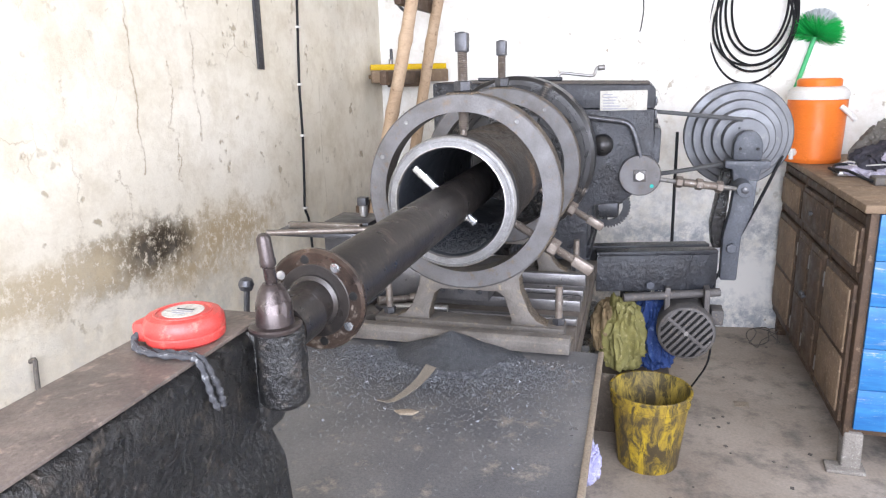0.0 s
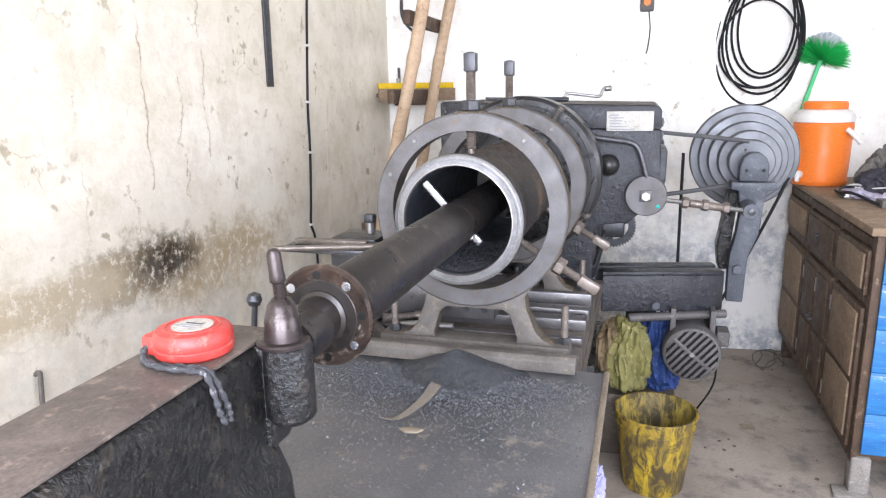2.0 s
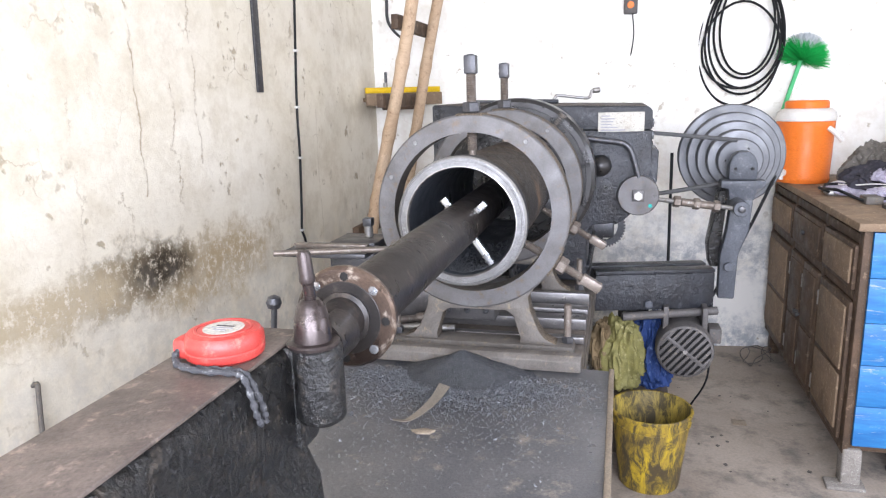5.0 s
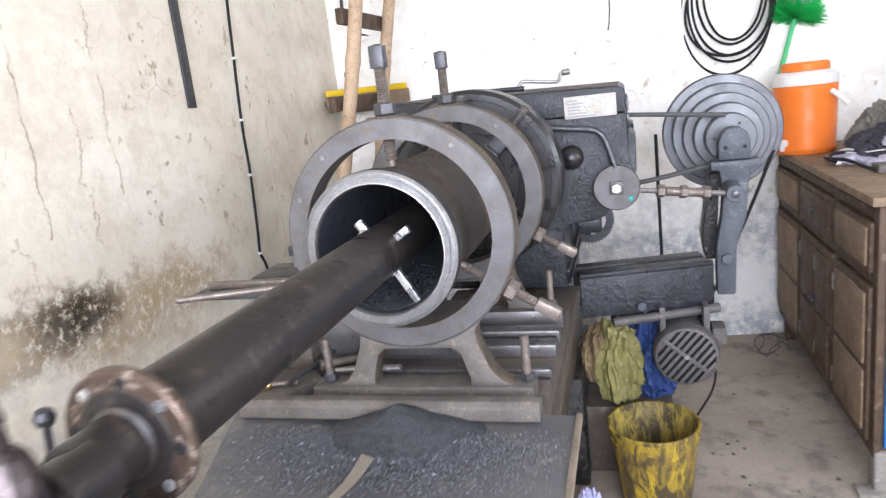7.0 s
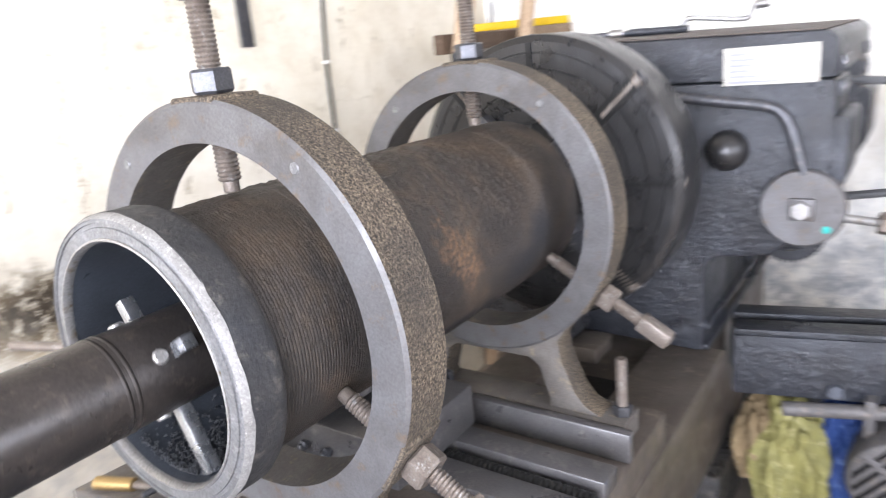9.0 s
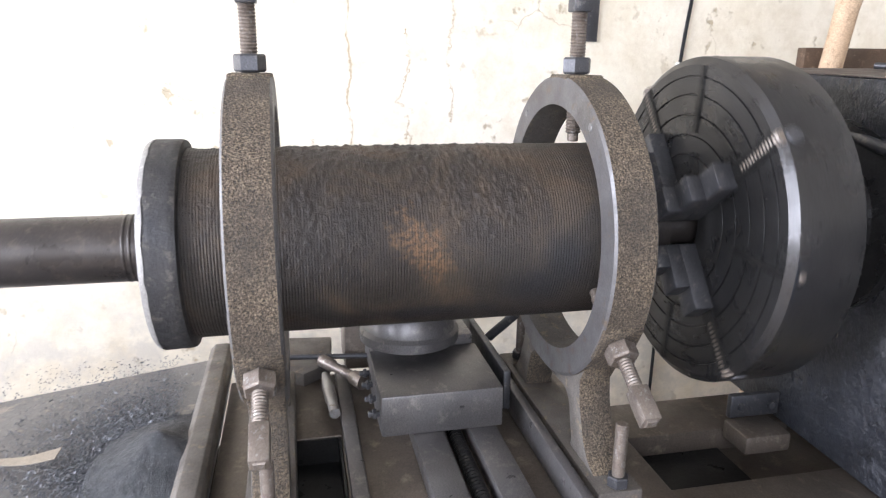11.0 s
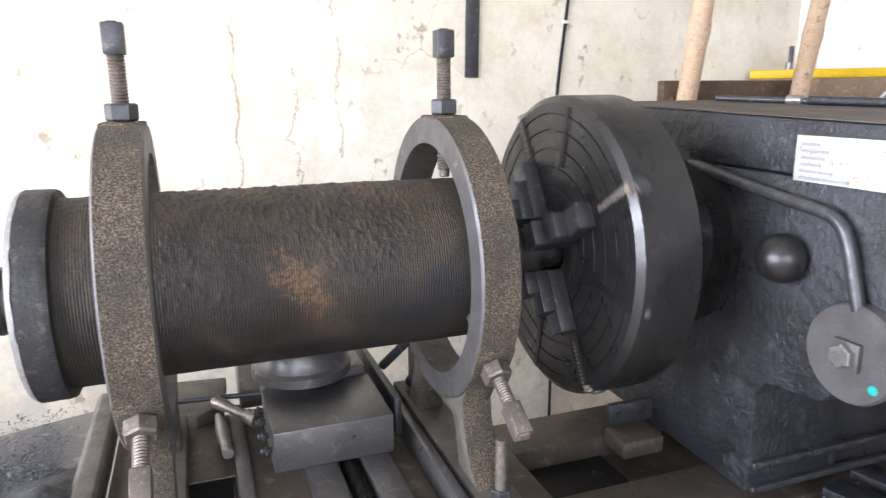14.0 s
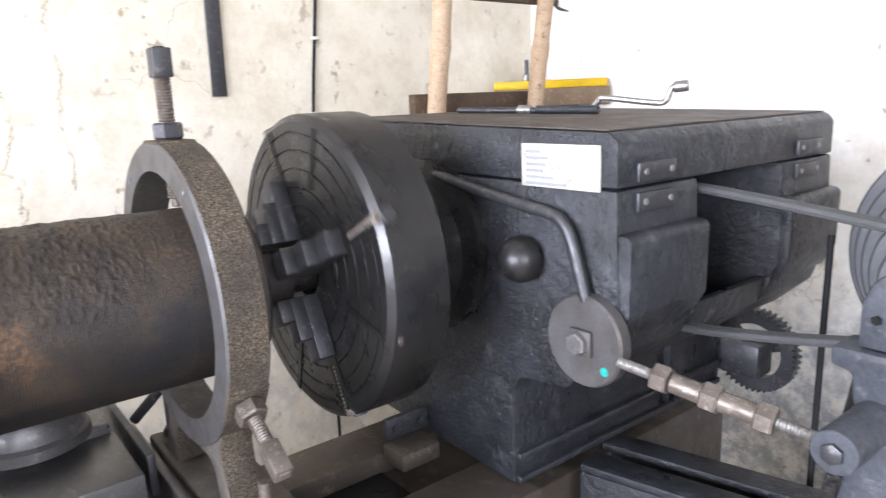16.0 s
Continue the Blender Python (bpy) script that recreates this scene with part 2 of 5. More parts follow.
CAST = grainy("rough_sand_cast_iron")
MACHINED = worn("dull_machined_iron", (0.155, 0.152, 0.155), (0.085, 0.078, 0.074), (0.125, 0.095, 0.07), 0.5, 0.45, 11, 160, 0.22, 0.25, grain=0.3, spec=0.35)
STAND = worn("grimy_cast_stand", (0.175, 0.158, 0.142), (0.082, 0.072, 0.063), (0.23, 0.185, 0.13), 0.62, 0.2, 14, 170, 0.25, 0.5, spec=0.3)
BARREL = ribbed_iron()
COLLAR = worn("chipped_collar_iron", (0.03, 0.031, 0.034), (0.055, 0.052, 0.05), (0.10, 0.09, 0.08), 0.55, 0.3, 14, 170, 0.25, 0.6, spec=0.35)
FACE = worn("turned_collar_face", (0.24, 0.24, 0.245), (0.15, 0.145, 0.14), (0.29, 0.285, 0.28), 0.45, 0.6, 22, 140, 0.25, 0.2)
BRIGHT = worn("bright_bored_steel", (0.62, 0.63, 0.64), (0.45, 0.46, 0.48), None, 0.28, 0.9, 20, 220, 0.3, 0.1)
BORE = worn("dark_bored_liner", (0.085, 0.095, 0.112), (0.045, 0.05, 0.06), None, 0.36, 0.45, 10, 260, 0.3, 0.15, spec=0.4)
BAR = worn("oiled_brown_bar", (0.046, 0.038, 0.033), (0.018, 0.017, 0.0175), (0.078, 0.062, 0.052), 0.34, 0.45, 9, 150, 0.26, 0.25, spec=0.5)
FLANGE = worn("worn_bright_flange", (0.028, 0.02, 0.018), (0.15, 0.105, 0.08), (0.55, 0.47, 0.39), 0.3, 0.7, 11, 160, 0.16, 0.15, spec=0.5)
STEEL = worn("used_steel", (0.42, 0.41, 0.40), (0.27, 0.255, 0.24), (0.2, 0.155, 0.11), 0.4, 0.8, 16, 200, 0.3, 0.2)
DARKSTEEL = worn("dark_steel", (0.10, 0.10, 0.108), (0.052, 0.052, 0.056), (0.17, 0.16, 0.15), 0.4, 0.6, 16, 200, 0.3, 0.2, spec=0.4)
CHUCK = worn("dark_chuck_steel", (0.066, 0.064, 0.064), (0.032, 0.031, 0.031), None, 0.3, 0.7, 9, 180, 0.3, 0.12, spec=0.5)
# lighter version of the blue-grey paint, with the light on the stand coloured in
STANDLIT = worn("lit_blue_grey_stand_paint", (0.085, 0.092, 0.108), (0.042, 0.046, 0.055), (0.14, 0.145, 0.155), 0.45, 0.05, 10, 60, 0.22, 0.5, 45, 0.003, spec=0.4)
PAINT = worn("chipped_blue_grey_paint", (0.034, 0.037, 0.045), (0.012, 0.012, 0.014), (0.062, 0.064, 0.072), 0.34, 0.05, 8, 60, 0.22, 1.0, 55, 0.006, spec=0.5)
PAINTTOP = worn("dusty_brown_black_top", (0.115, 0.092, 0.078), (0.07, 0.06, 0.054), (0.15, 0.12, 0.10), 0.6, 0.05, 7, 130, 0.25, 0.3)
BLACKCAST = worn("glossy_black_casting", (0.007, 0.007, 0.0075), (0.016, 0.015, 0.014), (0.075, 0.062, 0.05), 0.3, 0.0, 14, 70, 0.2, 1.0, 60, 0.008, spec=0.55)
BEDIRON = worn("oily_bed_iron", (0.165, 0.135, 0.108), (0.075, 0.062, 0.052), (0.23, 0.19, 0.15), 0.42, 0.35, 7, 150, 0.26, 0.25, spec=0.5)
SLIDE = worn("scraped_slide_iron", (0.16, 0.152, 0.15), (0.085, 0.08, 0.079), (0.21, 0.19, 0.18), 0.36, 0.5, 8, 180, 0.3, 0.15, spec=0.55)
# black for grease, and for shade painted into pits, slots, holes and bores
GREASESHADE = worn("black_grease_and_shade", (0.012, 0.012, 0.012), (0.02, 0.019, 0.018), None, 0.35, 0.0, 14, 90, 0.3, 0.4)
TRAY = worn("oily_sheet_steel", (0.175, 0.168, 0.165), (0.085, 0.086, 0.092), (0.28, 0.25, 0.21), 0.38, 0.25, 5, 110, 0.24, 0.35, spec=0.6)
TRAYEDGE = worn("bare_tray_edge", (0.36, 0.30, 0.23), (0.2, 0.16, 0.12), None, 0.6, 0.2, 12, 110, 0.25, 0.3)
TAILTOP = worn("rubbed_brown_top", (0.20, 0.16, 0.137), (0.085, 0.068, 0.06), (0.30, 0.235, 0.195), 0.48, 0.1, 12, 130, 0.22, 0.4, spec=0.4)
SWARF = worn("grey_iron_swarf", (0.11, 0.114, 0.123), (0.055, 0.058, 0.064), (0.2, 0.205, 0.215), 0.5, 0.4, 60, 420, 0.25, 1.0, 420, 0.006)
CHIP = plain("bent_steel_strip", (0.33, 0.29, 0.24), 0.45, 0.6)
RED = worn("red_tape_plastic", (0.50, 0.055, 0.045), (0.40, 0.038, 0.033), (0.56, 0.14, 0.11), 0.38, 0.0, 14, 200, 0.3, 0.08, spec=0.4)
PAPER = worn("stained_paper_label", (0.56, 0.545, 0.50), (0.36, 0.33, 0.275), (0.26, 0.245, 0.215), 0.7, 0.0, 26, 160, 0.3, 0.1)
INK = plain("dark_ink", (0.05, 0.05, 0.06), 0.7)
INKGREY = plain("faded_ink", (0.33, 0.33, 0.36), 0.7)
STRAP = worn("grey_woven_strap", (0.09, 0.09, 0.095), (0.04, 0.04, 0.045), (0.3, 0.3, 0.3), 0.9, 0, 40, 500, 0.25, 0.8)
YELLOWP = smeared("dirty_yellow_plastic", (0.50, 0.345, 0.022), (0.22, 0.15, 0.035), (0.055, 0.042, 0.026))
BUCKETIN = smeared("dirty_bucket_inside", (0.42, 0.31, 0.06), (0.20, 0.15, 0.05), (0.05, 0.04, 0.024))
ORANGE = worn("orange_plastic", (0.86, 0.22, 0.035), (0.76, 0.17, 0.03), None, 0.35, 0.0, 7, 160, 0.3, 0.06)
WHITEP = worn("white_plastic", (0.80, 0.78, 0.74), (0.70, 0.67, 0.62), None, 0.4, 0.0, 8, 160, 0.3, 0.05)
WOOD = worn("worn_varnished_wood", (0.125, 0.080, 0.052), (0.055, 0.040, 0.030), (0.22, 0.16, 0.11), 0.55, 0.0, 9, 150, 0.25, 0.3)
WOODPALE = worn("pale_bare_wood", (0.30, 0.215, 0.14), (0.16, 0.11, 0.075), (0.40, 0.30, 0.21), 0.65, 0.0, 11, 160, 0.25, 0.3)
BLUE = streaked("scuffed_blue_paint", (0.014, 0.115, 0.33), (0.030, 0.195, 0.44), (0.40, 0.41, 0.36))
BAMBOO = worn("dry_bamboo", (0.60, 0.45, 0.31), (0.44, 0.30, 0.19), (0.24, 0.15, 0.09), 0.5, 0.0, 12, 120, 0.25, 0.15)
YELLOW = plain("yellow_level_paint", (0.80, 0.52, 0.015), 0.4)
RUBBER = plain("black_rubber", (0.018, 0.018, 0.019), 0.55)
GREENP = plain("green_handle", (0.10, 0.55, 0.22), 0.4)
BRISTLE = plain("green_bristle", (0.015, 0.46, 0.09), 0.6)
BRISTLEW = plain("grey_white_bristle", (0.62, 0.66, 0.68), 0.6)
PULLEY = worn("grey_pulley_iron", (0.165, 0.168, 0.176), (0.11, 0.112, 0.119), (0.21, 0.208, 0.205), 0.45, 0.5, 7, 150, 0.3, 0.12)
MOTORG = worn("grimy_motor_grey", (0.14, 0.13, 0.125), (0.085, 0.08, 0.078), (0.2, 0.17, 0.14), 0.55, 0.3, 10, 140, 0.3, 0.25)
SACKG = worn("olive_yellow_sack", (0.30, 0.27, 0.09), (0.15, 0.14, 0.06), (0.42, 0.38, 0.20), 0.6, 0, 14, 240, 0.3, 0.4)
SACKB = worn("blue_sack", (0.03, 0.065, 0.20), (0.016, 0.03, 0.10), (0.10, 0.15, 0.28), 0.55, 0, 14, 240, 0.3, 0.4)
SACKT = worn("tan_sack", (0.28, 0.20, 0.11), (0.16, 0.12, 0.07), None, 0.8, 0, 14, 240, 0.3, 0.4)
BAGP = worn("clear_lilac_plastic", (0.55, 0.53, 0.75), (0.40, 0.40, 0.62), (0.75, 0.75, 0.85), 0.2, 0, 24, 120, 0.3, 0.4)
CLOTHD = worn("dark_cloth", (0.035, 0.035, 0.045), (0.07, 0.065, 0.075), (0.12, 0.1, 0.12), 0.9, 0, 20, 300, 0.3, 0.5)
CLOTHL = worn("pale_lilac_cloth", (0.50, 0.47, 0.56), (0.36, 0.33, 0.42), (0.7, 0.68, 0.72), 0.9, 0, 20, 300, 0.3, 0.5)
TARP = worn("olive_grey_cloth", (0.20, 0.18, 0.155), (0.12, 0.11, 0.10), (0.34, 0.32, 0.28), 0.9, 0, 18, 260, 0.3, 0.5)
PIN = worn("violet_brown_steel", (0.072, 0.058, 0.056), (0.045, 0.035, 0.033), (0.10, 0.085, 0.08), 0.3, 0.7, 12, 200, 0.3, 0.15, spec=0.5)
STUDM = worn("rusty_stud_steel", (0.24, 0.205, 0.175), (0.12, 0.095, 0.078), (0.34, 0.33, 0.315), 0.4, 0.5, 26, 220, 0.25, 0.3, spec=0.4)
PALEBAG = worn("pale_blue_plastic_sack", (0.34, 0.40, 0.45), (0.22, 0.26, 0.31), (0.50, 0.54, 0.57), 0.5, 0, 12, 160, 0.3, 0.3)
GREENB = plain("green_glassy_plastic", (0.055, 0.17, 0.045), 0.35)
TEAL = plain("teal_paint_dab", (0.03, 0.38, 0.33), 0.4)
WALLL = plaster("stained_cream_plaster", (0.76, 0.71, 0.61), (0.64, 0.58, 0.46), True)
WALLB = plaster("pale_whitewash", (0.90, 0.89, 0.86), (0.86, 0.84, 0.78), False)
FLOORM = concrete_floor()
# ceiling is out of view; pale so that it throws light down
CEIL = plain("pale_bounce_ceiling", (0.66, 0.64, 0.60), 0.9)
MORTAR = worn("rough_grey_mortar", (0.30, 0.275, 0.245), (0.19, 0.17, 0.15), (0.38, 0.36, 0.33), 0.9, 0, 20, 120, 0.25, 0.7)
EDGE = worn("freshly_chipped_edge", (0.30, 0.29, 0.275), (0.15, 0.14, 0.13), (0.46, 0.44, 0.41), 0.5, 0.2, 30, 200, 0.22, 0.5, spec=0.35)
BRASS = plain("dull_brass", (0.42, 0.29, 0.13), 0.4, 0.8)
BELT = plain("worn_grey_belt", (0.10, 0.10, 0.102), 0.42)

# ---- building helpers ----
ORIGIN = {}
AX = 1.174  # height of the lathe's axis
SHIFT = Vector((0, 0, 0))


def shift(x=0.0, y=0.0, z=0.0):
    """Set what is built next this far from its drawn place."""
    SHIFT[:] = (x, y, z)


def thing(name, at, label, category, group="", kind=""):
    ob = new(name)
    ob.empty_display_size = 0.05
    ORIGIN[ob] = Vector(at) + SHIFT
    ob.location = ORIGIN[ob]
    return tagged(ob, label, category, group, kind)


def part(name, bm, material, parent, label="", origin=None, smooth=35):
    """Link a bmesh given in world metres as one mesh under a thing or part."""
    here = Vector(origin) + SHIFT if origin is not None else ORIGIN[parent]
    bmesh.ops.recalc_face_normals(bm, faces=bm.faces)
    bmesh.ops.translate(bm, verts=bm.verts, vec=SHIFT - here)
    me = bpy.data.meshes.new(name)
    for f in bm.faces:
        f.smooth = True
    bm.to_mesh(me)
    bm.free()
    me.set_sharp_from_angle(angle=radians(smooth))
    for m in (material if isinstance(material, (list, tuple)) else [material]):
        me.materials.append(m)
    ob = new(name, me)
    ob.parent = parent
    ob.location = here - ORIGIN[parent]
    ORIGIN[ob] = here
    return tagged(ob, label)


def solid(name, bm, material, label, category, group="", kind="", smooth=35):
    """A top-level thing of one mesh, its origin at its base."""
    bmesh.ops.recalc_face_normals(bm, faces=bm.faces)
    bmesh.ops.translate(bm, verts=bm.verts, vec=SHIFT)
    lo = [min(v.co[i] for v in bm.verts) for i in range(3)]
    hi = [max(v.co[i] for v in bm.verts) for i in range(3)]
    here = Vector(((lo[0] + hi[0]) / 2, (lo[1] + hi[1]) / 2, lo[2])) if kind != "structure" else Vector((0, 0, 0))
    bmesh.ops.translate(bm, verts=bm.verts, vec=-here)
    me = bpy.data.meshes.new(name)
    for f in bm.faces:
        f.smooth = True
    bm.to_mesh(me)
    bm.free()
    me.set_sharp_from_angle(angle=radians(smooth))
    for m in (material if isinstance(material, (list, tuple)) else [material]):
        me.materials.append(m)
    ob = new(name, me)
    ob.location = here
    ORIGIN[ob] = here
    return tagged(ob, label, category, group, kind)


def box(x0, x1, y0, y1, z0, z1, bevel=0.003, bm=None, turn=None, segs=2):
    out = bm or bmesh.new()
    b = bmesh.new()
    bmesh.ops.create_cube(b, size=1)
    for v in b.verts:
        v.co = Vector((x0 + (v.co.x + .5) * (x1 - x0), y0 + (v.co.y + .5) * (y1 - y0), z0 + (v.co.z + .5) * (z1 - z0)))
    if bevel:
        bmesh.ops.bevel(b, geom=b.edges, offset=bevel, segments=segs, affect='EDGES', profile=0.5)
    if turn is not None:
        bmesh.ops.transform(b, matrix=turn, verts=b.verts)
    return joined(out, b)


def joined(out, b):
    me = bpy.data.meshes.new("tmp")
    b.to_mesh(me)
    b.free()
    out.from_mesh(me)
    bpy.data.meshes.remove(me)
    return out


def frame_to(a, b):
    """A matrix whose z runs from a to b, with its origin at a."""
    a, b = Vector(a), Vector(b)
    return Matrix.Translation(a) @ (b - a).to_track_quat('Z', 'Y').to_matrix().to_4x4()


def revolve(profile, a, b, segs=48, bm=None, closed=False, sides=None):
    """Turn a profile of (distance from a towards b, radius) round the line a-b."""
    out = bm or bmesh.new()
    m = frame_to(a, b)
    n = sides or segs
    rings = []
    for d, r in profile:
        rings.append([out.verts.new(m @ Vector((r * math.cos(2 * math.pi * (k + .5) / n), r * math.sin(2 * math.pi * (k + .5) / n), d))) for k in range(n)] if r > 1e-6 else [out.verts.new(m @ Vector((0, 0, d)))])
    pairs = list(zip(rings, rings[1:])) + ([(rings[-1], rings[0])] if closed else [])
    for p, q in pairs:
        for k in range(n):
            k2 = (k + 1) % n
            if len(p) == 1 and len(q) == 1:
                continue
            if len(p) == 1:
                out.faces.new((p[0], q[k], q[k2]))
            elif len(q) == 1:
                out.faces.new((p[k], p[k2], q[0]))
            else:
                out.faces.new((p[k], p[k2], q[k2], q[k]))
    return out


def rod(a, b, r, r2=None, segs=20, bm=None, bevel=0.0015):
    r2 = r if r2 is None else r2
    L = (Vector(b) - Vector(a)).length
    e = min(bevel, r * .4, L * .3)
    return revolve([(0, 0), (0, r - e), (e, r), (L - e, r2), (L, r2 - e), (L, 0)], a, b, segs, bm)


def threaded(a, b, r, pitch, bm=None, segs=16):
    L = (Vector(b) - Vector(a)).length
    n = max(2, int(L / pitch))
    prof = [(0, 0), (0, r * .86)]
    for i in range(n):
        prof += [(L * (i + .5) / n, r), (L * (i + 1) / n, r * .86)]
    return revolve(prof + [(L, 0)], a, b, segs, bm)


def tube(points, r, segs=10, bm=None, taper=None):
    """A round tube along points, with capped ends."""
    out = bm or bmesh.new()
    pts = [Vector(p) for p in points]
    rings, prev = [], None
    for i, p in enumerate(pts):
        d = (pts[min(i + 1, len(pts) - 1)] - pts[max(i - 1, 0)]).normalized()
        u = (prev - d * prev.dot(d)) if prev is not None else d.orthogonal()
        u = u.normalized() if u.length > 1e-6 else d.orthogonal().normalized()
        prev = u
        w = d.cross(u)
        rr = r if taper is None else r * taper[i]
        rings.append([out.verts.new(p + rr * (u * math.cos(2 * math.pi * k / segs) + w * math.sin(2 * math.pi * k / segs))) for k in range(segs)])
    for p, q in zip(rings, rings[1:]):
        for k in range(segs):
            out.faces.new((p[k], p[(k + 1) % segs], q[(k + 1) % segs], q[k]))
    out.faces.new(rings[0][::-1])
    out.faces.new(rings[-1])
    return out


def smooth_path(pts, n=8):
    """Points along a Catmull-Rom curve through pts."""
    P = [Vector(p) for p in pts]
    P = [P[0] * 2 - P[1]] + P + [P[-1] * 2 - P[-2]]
    out = []
    for i in range(1, len(P) - 2):
        for k in range(n):
            t = k / n
            a, b, c, d = P[i - 1], P[i], P[i + 1], P[i + 2]
            out.append(0.5 * (2 * b + (c - a) * t + (2 * a - 5 * b + 4 * c - d) * t * t + (3 * b - a - 3 * c + d) * t ** 3))
    return out + [P[-2]]


def extruded(poly, y0, y1, axis='y', bevel=0.003, bm=None, segs=2):
    """A polygon in (x, z) drawn out along y, or in (y, z) drawn out along x, or in (x, y) drawn out along z."""
    out = bm or bmesh.new()
    b = bmesh.new()
    place = {'y': lambda p, d: (p[0], d, p[1]), 'x': lambda p, d: (d, p[0], p[1]), 'z': lambda p, d: (p[0], p[1], d)}[axis]
    f = b.faces.new([b.verts.new(place(p, y0)) for p in poly])
    ext = bmesh.ops.extrude_face_region(b, geom=[f])
    shift = Vector(place((0, 0), y1)) - Vector(place((0, 0), y0))
    bmesh.ops.translate(b, verts=[v for v in ext['geom'] if isinstance(v, bmesh.types.BMVert)], vec=shift)
    bmesh.ops.recalc_face_normals(b, faces=b.faces)
    if bevel:
        edges = [e for e in b.edges if e.calc_face_angle(0) > 0.35]
        bmesh.ops.bevel(b, geom=edges, offset=bevel, segments=segs, affect='EDGES', profile=0.5, clamp_overlap=True)
    return joined(out, b)


def nut(a, b, af, bm=None):
    """A hexagon nut from a to b, af across its flats."""
    L = (Vector(b) - Vector(a)).length
    r = af / math.sqrt(3)
    return revolve([(0, 0), (0, r * .88), (L * .12, r), (L * .88, r), (L, r * .88), (L, 0)], a, b, sides=6, bm=bm)


def rough_up(bm, amount, scale, seed=0.0, cuts=0):
    for v in bm.verts:
        n = noise.noise_vector(v.co * scale + Vector((seed, seed * 2, -seed)))
        v.co += n * amount
    return bm

# ---- the room ----
def room():
    solid("floor", box(-1.23, 3.6, -3.4, 3.0, -0.12, 0.0, 0), FLOORM, "stained grey concrete workshop floor", "floor", kind="structure")
    solid("wall_west", box(-1.23, -1.03, -3.4, 3.0, 0, 3.2, 0), WALLL, "cream plaster wall with cracks and brown damp stains", "wall", kind="structure")
    b = bmesh.new()
    extruded([(-1.03, 2.236), (3.4, 2.736), (3.4, 3.0), (-1.03, 3.0)], 0, 3.2, 'z', 0, b)
    solid("wall_north", b, WALLB, "pale whitewashed wall, grey and stained near the floor", "wall", kind="structure")
    b = box(3.4, 3.6, -3.4, 3.0, 0, 1.0, 0)
    box(3.4, 3.6, -3.4, 3.0, 2.5, 3.2, 0, b)
    box(3.4, 3.6, -3.4, -1.7, 1.0, 2.5, 0, b)
    box(3.4, 3.6, 0.5, 3.0, 1.0, 2.5, 0, b)
    solid("wall_east", b, WALLB, "pale plaster wall with a window opening", "wall", kind="structure")
    b = box(-1.03, -0.7, -3.4, -3.2, 0, 3.2, 0)
    box(2.5, 3.4, -3.4, -3.2, 0, 3.2, 0, b)
    box(-0.7, 2.5, -3.4, -3.2, 2.6, 3.2, 0, b)
    solid("wall_south", b, WALLB, "pale plaster wall with a wide door opening", "wall", kind="structure")
    # unseen, added to close the room and reflect light onto the machine
    solid("ceiling", box(-1.23, 3.6, -3.4, 3.0, 3.2, 3.35, 0), CEIL, "plain unseen ceiling, pale to bounce light down", "ceiling", kind="structure")
    solid("ground", box(-40, 40, -60, 60, -0.2, -0.13, 0), FLOORM, "bare ground outside the workshop", "ground", kind="structure")


